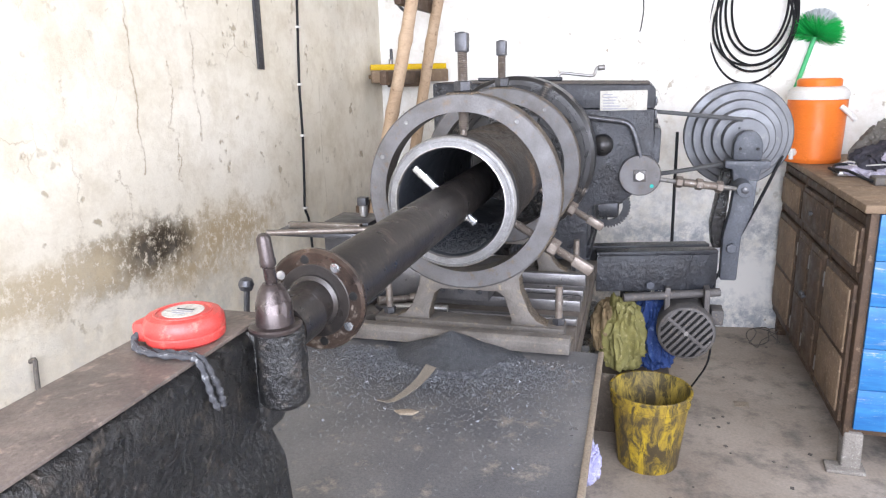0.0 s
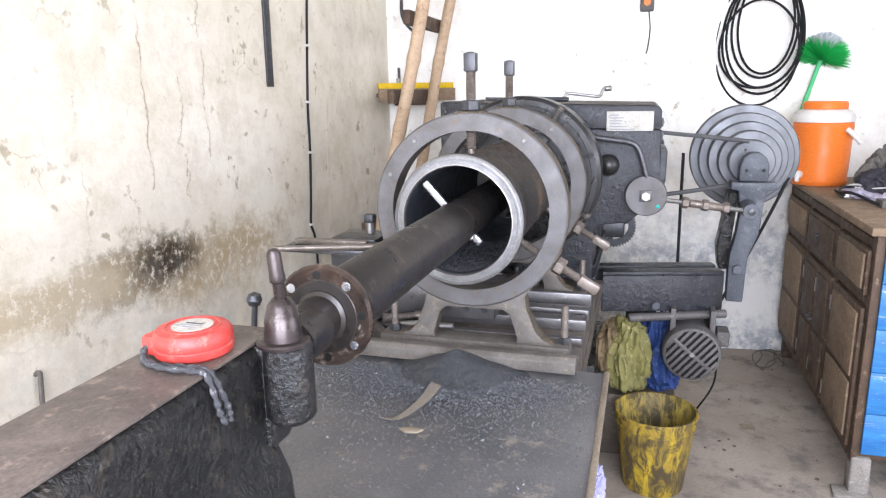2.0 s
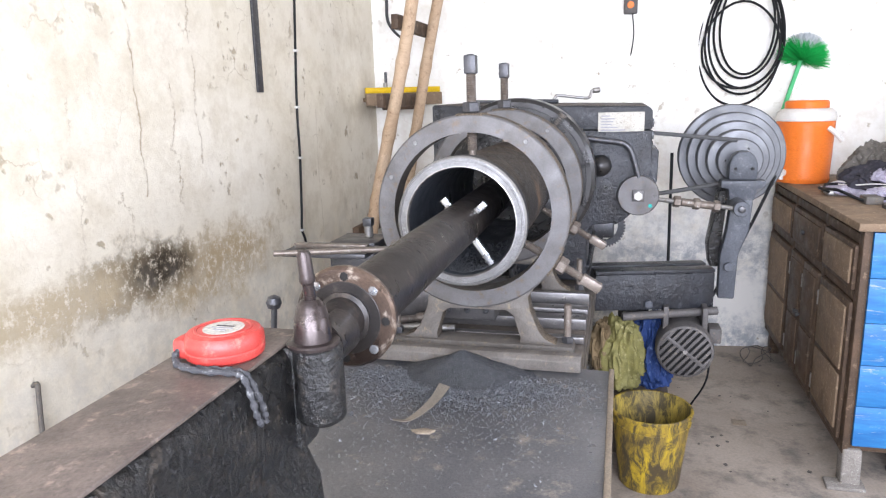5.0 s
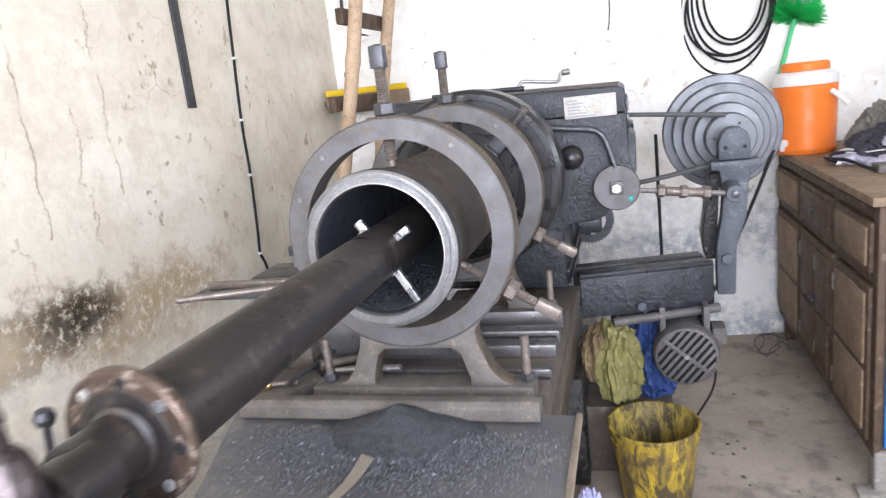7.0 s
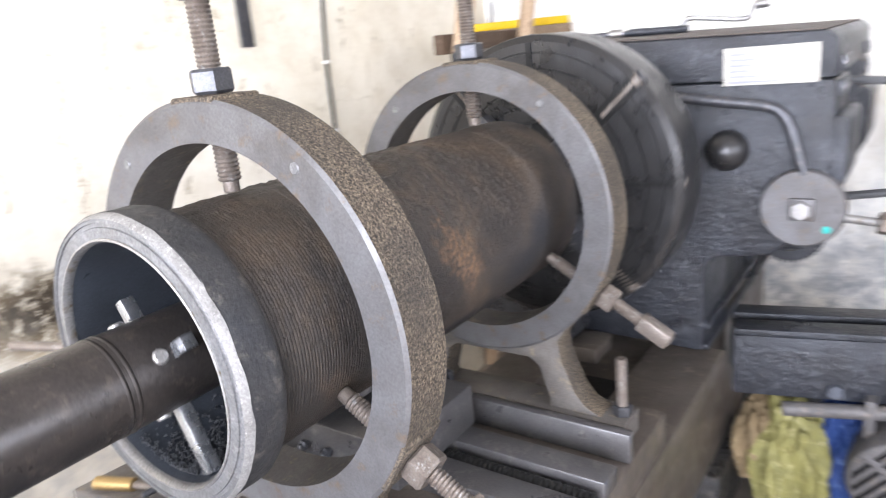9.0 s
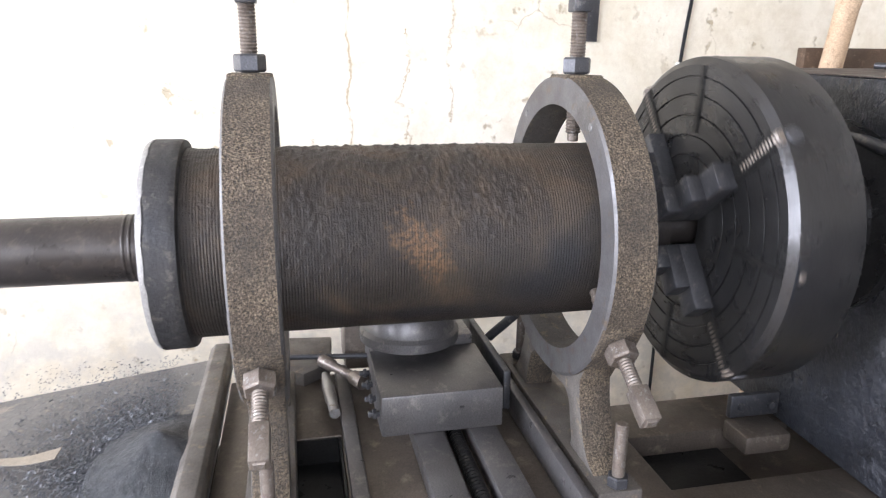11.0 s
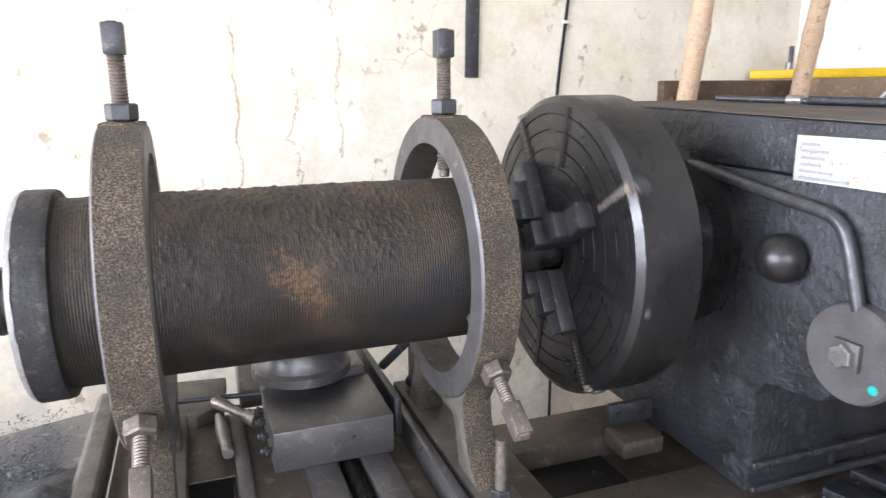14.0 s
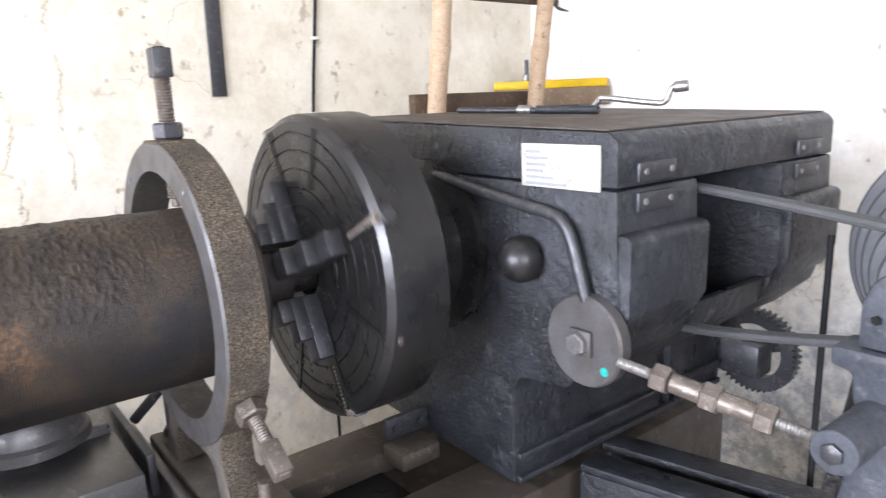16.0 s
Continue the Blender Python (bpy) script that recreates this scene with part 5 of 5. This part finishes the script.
        v.co = Vector((c[0] + v.co.x * size[0], c[1] + v.co.y * size[1], max(c[2] + v.co.z * size[2], c[2] - size[2] * 0.92)))
    return solid(name, b, mat_, label, category, smooth=60)


def draped(name, c, size, mat_, label, category, seed):
    """A slack sack: long hanging folds, a sagging foot, small creases."""
    b = bmesh.new()
    bmesh.ops.create_icosphere(b, subdivisions=6, radius=1)
    for v in b.verts:
        q = v.co.copy()
        fold = noise.noise(Vector((q.x * 2.3 + seed, q.y * 2.3, q.z * 0.8)))
        crease = 1 - abs(noise.noise(Vector((q.x * 4.2, q.y * 4.2 + seed, q.z * 2.2 + q.x))))
        fine = noise.noise(q * 9 + Vector((0, 0, seed)))
        k = 1 + 0.34 * fold + 0.16 * (crease ** 3 - 0.5) + 0.035 * fine
        sag = 1 + 0.22 * (0.2 - q.z)
        v.co = Vector((c[0] + q.x * k * sag * size[0], c[1] + q.y * k * sag * size[1], max(c[2] + q.z * k * size[2], c[2] - size[2] * 0.92)))
    return solid(name, b, mat_, label, category, smooth=60)


def sacks():
    draped("sack", (0.315, 1.18, 0.41), (0.085, 0.09, 0.15), SACKG, "crumpled olive-yellow plastic sack under the lathe", "sack", 3.1)
    draped("sack", (0.44, 1.22, 0.43), (0.08, 0.09, 0.15), SACKB, "crumpled dark blue plastic sack under the beam", "sack", 7.7)
    draped("sack", (0.24, 1.20, 0.43), (0.05, 0.08, 0.10), SACKT, "tan cloth sack behind the olive sack", "sack", 1.3)
    draped("sack", (0.43, 1.25, 0.29), (0.07, 0.07, 0.05), SACKB, "small crumpled blue plastic sack", "sack", 5.2)
    solid("crate", box(0.16, 0.50, 1.10, 1.34, 0.0, 0.26, 0.006), BEDIRON, "dark low block under the sacks", "block")
    crumple("plastic_bag", (0.215, 0.72, 0.075), (0.045, 0.06, 0.085), BAGP, "crumpled clear lilac plastic bag on the floor", "plastic bag", 9.4, 4, 0.35)


def cabinet():
    x0, x1, y0, y1, zt = 1.106, 1.78, 0.99, 2.40, 0.983
    C = thing("cabinet", (1.36, 1.7, 0), "worn wooden cupboard with brown doors and scuffed blue end", "cabinet")
    part("carcass", box(x0 + 0.015, x1, y0 + 0.012, y1, 0.14, zt - 0.03, 0.003), WOOD, C, "dark varnished wooden carcass")
    part("worktop", box(x0 - 0.025, x1 + 0.01, y0 - 0.02, y1 + 0.02, zt - 0.03, zt, 0.006), WOODPALE, C, "dusty brown wooden worktop")
    # blue boarded end
    zs = [0.165, 0.32, 0.475, 0.63, 0.79, 0.950]
    for z0, z1 in zip(zs, zs[1:]):
        part("end_board", box(x0 + 0.03, x1, y0 - 0.004, y0 + 0.012, z0, z1 - 0.002, 0.002), BLUE, C, "scuffed blue painted board")
    # face frame
    for y in (y0, 1.395, 1.895, y1 - 0.045):
        part("stile", box(x0, x0 + 0.02, y, y + 0.045, 0.13, zt - 0.03, 0.003), WOOD, C)
    for z in (0.13, 0.695, 0.90):
        part("rail", box(x0 + 0.001, x0 + 0.019, y0 + 0.045, y1 - 0.045, z, z + 0.035, 0.003), WOOD, C)

    def knob(y, z, under):
        part("knob", revolve([(0, 0.006), (0.008, 0.005), (0.012, 0.011), (0.02, 0.010), (0.023, 0)], (x0 - 0.014, y, z), (x0 - 0.1, y, z), 16), DARKSTEEL, under)

    for ya, yb, drawer in ((1.03, 1.40, False), (1.435, 1.895, True), (1.935, 2.36, False)):
        d = part("drawer", box(x0 - 0.012, x0 + 0.008, ya, yb, 0.735, 0.895, 0.004), WOOD, C)
        part("drawer_panel", box(x0 - 0.020, x0 - 0.008, ya + 0.02, yb - 0.02, 0.752, 0.878, 0.006), WOOD if drawer else WOODPALE, d)
        if drawer:
            knob((ya + yb) / 2, 0.815, d)
    for ya, yb, pale in ((1.03, 1.40, True), (1.435, 1.66, False), (1.67, 1.895, False), (1.935, 2.36, True)):
        d = part("door", box(x0 - 0.012, x0 + 0.008, ya, yb, 0.17, 0.69, 0.004), WOOD, C)
        part("door_panel", box(x0 - 0.020, x0 - 0.008, ya + 0.025, yb - 0.025, 0.425, 0.665, 0.007), WOODPALE if pale else WOOD, d)
        part("door_panel", box(x0 - 0.020, x0 - 0.008, ya + 0.025, yb - 0.025, 0.195, 0.405, 0.007), WOODPALE if pale else WOOD, d)
        for z in (0.24, 0.60):
            part("hinge", box(x0 - 0.016, x0 - 0.009, yb - 0.008, yb + 0.008, z - 0.03, z + 0.03, 0.001), STEEL, d)
        if not pale:
            knob(ya + 0.02 if ya > 1.5 else yb - 0.02, 0.45, d)
    for x, y in ((x0 + .02, y0 + .01), (x1 - .07, y0 + .01), (x0 + .02, y1 - .06), (x1 - .07, y1 - .06)):
        part("leg", box(x, x + 0.05, y, y + 0.05, 0.0, 0.14, 0.004), WOOD, C)
    # near feet stand on rough mortar blocks
    for x in (x0 + 0.005, x1 - 0.085):
        b = box(x, x + 0.066, y0 - 0.006, y0 + 0.060, 0.0, 0.152, 0.008, segs=3)
        part("mortar_block", rough_up(b, 0.006, 22, x), MORTAR, C, "pale grey mortar block under the foot")
    b = box(x0 - 0.045, x0 + 0.085, y0 - 0.035, y0 + 0.04, 0.0, 0.014, 0.005, segs=3)
    part("mortar_pad", rough_up(b, 0.007, 17, 2.0), MORTAR, C)


def cooler():
    c = (1.180, 2.13)
    W = thing("water_cooler", (*c, 0.966), "orange plastic drinking water cooler with white shoulder", "water cooler")
    z = 0.966
    part("body", revolve([(0, 0), (0, 0.118), (0.006, 0.122), (0.02, 0.124), (0.025, 0.121), (0.262, 0.128), (0.288, 0.128), (0.293, 0.125)], (*c, z), (*c, 3), 48), ORANGE, W)
    part("shoulder", revolve([(0, 0.125), (0.002, 0.131), (0.02, 0.132), (0.04, 0.128), (0.055, 0.11), (0.06, 0.095), (0.06, 0)], (*c, z + 0.291), (*c, 3), 48), WHITEP, W)
    part("lid", revolve([(0, 0.092), (0.004, 0.096), (0.03, 0.096), (0.038, 0.088), (0.039, 0)], (*c, z + 0.349), (*c, 3), 40), ORANGE, W)
    b = rod((c[0] - 0.095, c[1] - 0.07, z + 0.05), (c[0] - 0.112, c[1] - 0.092, z + 0.05), 0.018)
    rod((c[0] - 0.108, c[1] - 0.086, z + 0.062), (c[0] - 0.108, c[1] - 0.086, z + 0.018), 0.010, bm=b)
    part("spigot", b, WHITEP, W)
    h = smooth_path([(c[0] + 0.075, c[1] - 0.108, z + 0.262), (c[0] + 0.105, c[1] - 0.122, z + 0.235), (c[0] + 0.135, c[1] - 0.122, z + 0.20)], 5)
    part("carry_handle", tube(h, 0.012, 10), WHITEP, W)
    for i in range(5):
        a = radians(228 + i * 7)
        r = 0.1265
        part("emboss_bar", box(-0.005, 0.005, -0.0012, 0.001, 0, 0.02, 0, turn=Matrix.Translation((c[0] + r * math.cos(a), c[1] + r * math.sin(a), z + 0.155)) @ Matrix.Rotation(a + math.pi / 2, 4, 'Z')), ORANGE, W)


def cloth_pile():
    z = 0.966
    for c, sz, m, l, seed in (((1.42, 1.88, z + .085), (0.125, 0.11, 0.11), TARP, "heap of olive-grey rags beside the water cooler", 6.1),
                              ((1.38, 1.70, z + .055), (0.13, 0.12, 0.075), CLOTHD, "crumpled dark cloth on the cupboard top", 2.2),
                              ((1.29, 1.72, z + .022), (0.10, 0.13, 0.026), CLOTHL, "crumpled pale lilac cloth on the cupboard top", 12.5),
                              ((1.37, 1.60, z + .088), (0.05, 0.07, 0.028), CLOTHL, "pale cloth strip lying over dark rags", 4.4),
                              ((1.43, 1.58, z + .105), (0.07, 0.05, 0.04), CLOTHD, "dark rag on top of the heap", 9.3),
                              ((1.33, 1.50, z + .022), (0.07, 0.06, 0.026), CLOTHL, "small lilac rag on the cupboard top", 8.8),
                              ((1.68, 1.80, z + .26), (0.12, 0.11, 0.28), TARP, "tall grey cloth bundle standing on the cupboard", 3.8)):
        draped("cloth", c, sz, m, l, "cloth", seed)
    draped("sack", (1.585, 1.52, z + .19), (0.135, 0.14, 0.215), PALEBAG, "tall pale blue plastic sack on the cupboard top", "sack", 11.3)
    solid("green_float", revolve([(0, 0), (0.0, 0.02), (0.012, 0.04), (0.035, 0.052), (0.06, 0.05), (0.08, 0.036), (0.092, 0.015), (0.094, 0)], (1.50, 1.80, z + .12), (1.50, 1.80, 2), 28), GREENB, "small green plastic float among the rags", "float")
    solid("metal_tray", box(1.27, 1.43, 1.18, 1.31, z, z + 0.018, 0.004), STAND, "flat dark metal tray on the cupboard top", "tray")
    solid("light_bulb", revolve([(0, 0), (0.001, 0.008), (0.008, 0.022), (0.024, 0.029), (0.04, 0.024), (0.052, 0.013), (0.07, 0.012), (0.07, 0)], (1.41, 1.13, z + .001), (1.42, 1.137, 2), 24), WHITEP, "white light bulb on the cupboard top", "light bulb")
    solid("red_case", box(1.45, 1.57, 1.20, 1.27, z, z + 0.04, 0.008), RED, "small red plastic case on the cupboard top", "case")
    rng = random.Random(5)
    for k, (m, r, lab) in enumerate(((RUBBER, 0.006, "looped black cable on the cupboard top"), (WHITEP, 0.003, "loose white wire on the cupboard top"), (RUBBER, 0.004, "thin black cable among the rags"), (WHITEP, 0.0025, "thin white lead hanging over the worktop"))):
        pts = [(1.25 + 0.13 * k * .5 + 0.1 * math.cos(a * 1.1 + k), 1.55 + 0.16 * math.sin(a) + 0.05 * k, z + 0.012 + 0.02 * k + 0.03 * rng.random()) for a in [i * 0.7 for i in range(14)]]
        solid("cable", tube(smooth_path(pts, 5), r, 8), m, lab, "cable")
    b = box(1.24, 1.30, 1.38, 1.46, z, z + 0.03, 0.004)
    solid("terminal_box", b, STAND, "small grey metal box on the cupboard top", "box")
    box_ = box(1.17, 1.21, 1.62, 1.70, z, z + 0.02, 0.004)
    solid("steel_block", box_, STEEL, "small steel block on the cupboard edge", "block")


def floor_litter():
    solid("iron_ring", revolve([(0, 0.055), (0, 0.072), (0.006, 0.074), (0.012, 0.066), (0.048, 0.064), (0.052, 0.067), (0.056, 0.066), (0.056, 0.056)], (1.375, 1.135, 0.0), (1.375, 1.135, 1), 40, closed=True), MOTORG, "dark brown iron ring lying on the floor by the cupboard", "iron ring")
    rng = random.Random(12)
    b = bmesh.new()
    for k in range(36):
        x, y = rng.uniform(0.5, 1.1), rng.uniform(0.6, 2.3)
        s = rng.uniform(0.002, 0.007)
        box(-s, s, -s * rng.uniform(.4, 1.5), s, 0, s * .6, 0, b, Matrix.Translation((x, y, 0)) @ Matrix.Rotation(rng.random() * 6, 4, 'Z'))
    solid("floor_litter", b, STAND, "small crumbs and scraps strewn on the floor", "litter", kind="stuff")
    pts = [(1.03 + 0.07 * math.cos(a) + 0.02 * math.sin(3 * a), 2.2 + 0.10 * math.sin(a * 1.3), 0.008 + 0.05 * abs(math.sin(a * .7))) for a in [i * 0.6 for i in range(22)]]
    solid("wire_tangle", tube(smooth_path(pts, 5), 0.0028, 6), STAND, "tangle of thin wire on the floor by the cupboard", "wire")
    b = box(0.80, 0.86, 1.42, 1.47, 0.0, 0.004, 0.001)
    solid("paper_scrap", b, TRAYEDGE, "small pale scrap of card on the floor", "scrap")


def wall_y(x):
    return 2.236 + (x + 1.03) * 0.5 / 4.43


def wall_things():
    # cable coil on a nail
    shift(-0.013, 0.004, 0.008)
    K = thing("cable_coil", (0.93, wall_y(.93) - .02, 1.33), "coil of black cable hung on a wall nail", "cable coil")
    rng = random.Random(3)
    for i, (w, h, top) in enumerate(((0.215, 0.66, 2.0), (0.19, 0.57, 2.0), (0.165, 0.52, 2.0), (0.205, 0.60, 2.0), (0.14, 0.50, 2.0), (0.20, 0.43, 1.86))):
        cx = 0.93 + rng.uniform(-.02, .02)
        pts = []
        for k in range(25):
            a = 2 * math.pi * k / 24
            s = abs(math.sin(a / 2))
            x = cx + w * math.sin(a) * (0.75 + .25 * s)
            pts.append((x, wall_y(cx) - 0.015 - 0.008 * i - 0.01 * rng.random(), top - h * (1 - math.cos(a)) / 2))
        part("loop", tube(smooth_path(pts, 4), 0.006, 8), RUBBER, K)
    part("nail", rod((0.93, wall_y(.93) - .07, 1.995), (0.93, wall_y(.93) + .02, 1.99), 0.005), STEEL, K)
    # cobweb brush
    shift(-0.008, 0.016, 0.016)
    B = thing("ceiling_brush", (1.12, 2.40, 0.97), "green and white cobweb brush with a green pole", "brush")
    part("pole", rod((1.05, 2.38, 0.967), (1.21, 2.42, 1.55), 0.011), GREENP, B)
    tip = Vector((1.225, 2.42, 1.60))
    axis = (Vector((1.21, 2.42, 1.55)) - Vector((1.09, 2.36, 0.967))).normalized()
    for nm, m_, lo, hi in (("green_bristles", BRISTLE, 0.7, 1.75), ("white_bristles", BRISTLEW, 0.0, 0.78)):
        b = bmesh.new()
        for k in range(1500):
            th = rng.uniform(lo, hi)
            ph = rng.uniform(0, 2 * math.pi)
            side = axis.orthogonal().normalized()
            q = Matrix.Rotation(ph, 3, axis)
            d = (axis * math.cos(th) + (q @ side) * math.sin(th)).normalized()
            d.y *= 0.55
            l = rng.uniform(0.085, 0.13)
            w = d.cross(Vector((rng.random(), rng.random(), rng.random()))).normalized() * 0.0016
            p0 = tip - axis * 0.05 + d * 0.01
            v = [b.verts.new(p0 - w), b.verts.new(p0 + w), b.verts.new(p0 + d * l + w * .6), b.verts.new(p0 + d * l - w * .6)]
            b.faces.new(v)
        tagged(part(nm, b, m_, B), kind="stuff")
    shift(-0.022, 0.0, -0.007)
    # small tester hanging by its lead
    x = 0.378
    T = thing("cable_tester", (x, wall_y(x) - .02, 1.80), "small grey handheld meter hung on the wall", "meter")
    part("case", box(x - 0.035, x + 0.035, wall_y(x) - .03, wall_y(x) - .003, 1.84, 1.98, 0.008), MOTORG, T)
    part("screen", box(x - 0.025, x + 0.025, wall_y(x) - .033, wall_y(x) - .029, 1.92, 1.965, 0.002), CHUCK, T)
    part("dial", rod((x, wall_y(x) - .03, 1.885), (x, wall_y(x) - .038, 1.885), 0.018), ORANGE, T)
    lead = smooth_path([(x + .01, wall_y(x) - .012, 1.845), (x + .02, wall_y(x) - .012, 1.75), (x + .012, wall_y(x) - .012, 1.66), (x + .005, wall_y(x) - .012, 1.63)], 5)
    part("lead", tube(lead, 0.003, 6), RUBBER, T)
    shift(0, 0.0, -0.043)
    # dark flat bar on the west wall
    t = Matrix.Translation((-1.029, 0.925, 1.516)) @ Matrix.Rotation(radians(-1.0), 4, 'X')
    solid("flat_bar", box(0.0, 0.008, -0.022, 0.022, 0.0, 1.0, 0.001, turn=t), DARKSTEEL, "dark flat iron bar fixed upright on the plaster", "bar")
    shift(0, 0.0, -0.044)
    # surface wire with white clips
    W = thing("wall_wire", (-1.026, 1.19, 0.86), "black surface wire clipped along the plaster", "wire")
    pts = [(-1.025, 1.33, 2.6), (-1.025, 1.285, 2.0), (-1.025, 1.258, 1.75), (-1.025, 1.227, 1.455), (-1.025, 1.222, 1.24), (-1.025, 1.201, 1.02), (-1.025, 1.190, 0.926), (-1.024, 1.22, 0.85), (-1.02, 1.23, 0.6), (-1.02, 1.23, 0.3)]
    part("wire", tube(smooth_path(pts, 6), 0.0055, 8), RUBBER, W)
    for y, z in ((1.252, 1.69), (1.227, 1.455), (1.222, 1.24), (1.190, 0.926), (1.285, 2.0)):
        part("clip", box(-1.031, -1.017, y - 0.012, y + 0.012, z - 0.005, z + 0.005, 0.002), WHITEP, W)
    shift(0, 0.0, -0.036)
    # bent hook low on the plaster
    W = thing("wall_hook", (-1.02, -0.3, 0.6), "rusty bent hook in the plaster", "hook")
    part("rod", tube(smooth_path([(-1.03, -0.28, 0.82), (-1.015, -0.28, 0.825), (-1.012, -0.285, 0.79), (-1.015, -0.29, 0.68)], 5), 0.006, 8), STAND, W)
    shift(-0.010, 0.005, -0.033)
    # bamboo ladder with plank rungs
    K = thing("bamboo_ladder", (-0.98, 1.65, 0.0), "bamboo ladder with nailed wooden rungs leaning by the corner", "ladder")

    def rail_at(z):
        return -0.648 + 0.25 * (z - 1.45)

    def pole(y, lean, r, seed):
        n, rg, pts, tp = 70, random.Random(seed), [], []
        nodes = [0.05 + i * 0.11 + rg.uniform(-.02, .02) for i in range(9)]
        for i in range(n + 1):
            f = i / n
            z = 0.0 + f * 2.7
            pts.append((rail_at(z) + 0.008 * math.sin(f * 11 + seed), y - lean * (z - 1.45) + 0.007 * math.sin(f * 8 + 2 * seed), z))
            tp.append((1.08 - .2 * f) * (1 + 0.17 * max(math.exp(-((f - q) / 0.007) ** 2) for q in nodes)))
        part("rail", tube(pts, r, 14, taper=tp), BAMBOO, K, "dry knotted bamboo rail")
    pole(1.44, 0.10, 0.029, 1)
    pole(1.872, 0.10, 0.028, 4)
    for z in (0.56, 0.86, 1.46, 1.79, 2.10, 2.40):
        x = rail_at(z) - 0.05
        part("rung", box(x - 0.016, x + 0.016, 1.385, 1.93, z - 0.03, z + 0.03, 0.004), WOOD, K, "weathered wooden rung")
    shift(-0.006, 0.005, -0.031)
    # corner shelf with a yellow level on it
    a, b_ = Vector((-0.995, 1.995, 1.452)), Vector((-0.645, 2.255, 1.452))
    u = (b_ - a)
    m = Matrix.Translation(a) @ Matrix.Rotation(math.atan2(u.y, u.x), 4, 'Z')
    S = thing("corner_shelf", (-0.85, 2.05, 1.45), "rough wooden board set across the corner", "shelf")
    part("board", box(-0.0, u.length, 0.0, 0.16, 0.0, 0.022, 0.003, turn=m), WOODPALE, S)
    part("lip", box(-0.0, u.length, -0.012, 0.003, -0.02, 0.045, 0.003, turn=m), WOODPALE, S)
    part("batten", box(0.10, 0.32, 0.0, 0.04, -0.045, -0.001, 0.003, turn=m), WOOD, S)
    solid("spirit_level", box(-0.0, u.length - .01, -0.010, 0.012, 0.0455, 0.075, 0.002, turn=m), YELLOW, "yellow straight edge lying on the shelf lip", "level")
    solid("steel_scriber", rod(a + u * .16 + Vector((0.03, 0.05, 0.024)), a + u * .16 + Vector((0.03, 0.05, 0.155)), 0.008), DARKSTEEL, "dark steel rod standing on the corner shelf", "rod")
    solid("steel_bolt", rod(a + u * .12 + Vector((0.04, 0.06, 0.024)), a + u * .12 + Vector((0.04, 0.06, 0.10)), 0.012), STEEL, "short steel bolt standing on the corner shelf", "bolt")
    h = smooth_path([(-0.93, 2.22, 2.0), (-0.92, 2.2, 1.88), (-0.86, 2.2, 1.80), (-0.80, 2.2, 1.775)], 6)
    solid("iron_hook", tube(h, 0.009, 8, taper=[1 - .8 * (i / (len(h) - 1)) ** 3 for i in range(len(h))]), DARKSTEEL, "curved dark sickle blade hung in the corner", "sickle")


BRIGHTCHIP = worn("glinting_iron_chips", (0.26, 0.27, 0.29), (0.05, 0.054, 0.06), None, 0.4, 0.5, 500, 700, 0.2, 0.1)

room()
LATHE = lathe()
CHUCKOB = chuck_on(LATHE)
BARTHING = boring_bar()
pipe_casting()
for ring_y in (0.008, 0.459):
    steady_rest(ring_y)
clutter_on_lathe()
shift(0.032, 0.085, -0.002)
DRIVE = drive()
CONE = cone_pulley(DRIVE)
shift(0.012, 0.02, 0.003)
belts()
shift(0.035, 0.004, 0)
bucket()
sacks()
shift(0.024, 0.035, 0)
cabinet()
shift(0.004, 0.025, 0.018)
cooler()
cloth_pile()
shift(0.03, 0.03, 0)
floor_litter()
shift()
wall_things()


def motions():
    base = Vector(CHUCKOB.location)
    bar0 = Vector(BARTHING.location)
    cone0 = Vector(CONE.location)
    walk(CHUCKOB, [(k * 0.25, Matrix.Translation(base) @ Matrix.Rotation(radians(CHUCK0 - 44.4 * k), 4, 'Y')) for k in range(65)])
    walk(BARTHING, [(k * 0.25, Matrix.Translation(bar0) @ Matrix.Rotation(radians(-44.4 * k), 4, 'Y')) for k in range(65)])
    walk(CONE, [(k * 0.2, Matrix.Translation(cone0) @ Matrix.Rotation(radians(-60 * k), 4, 'Y')) for k in range(81)])


CHUCK0 = 25.3
motions()
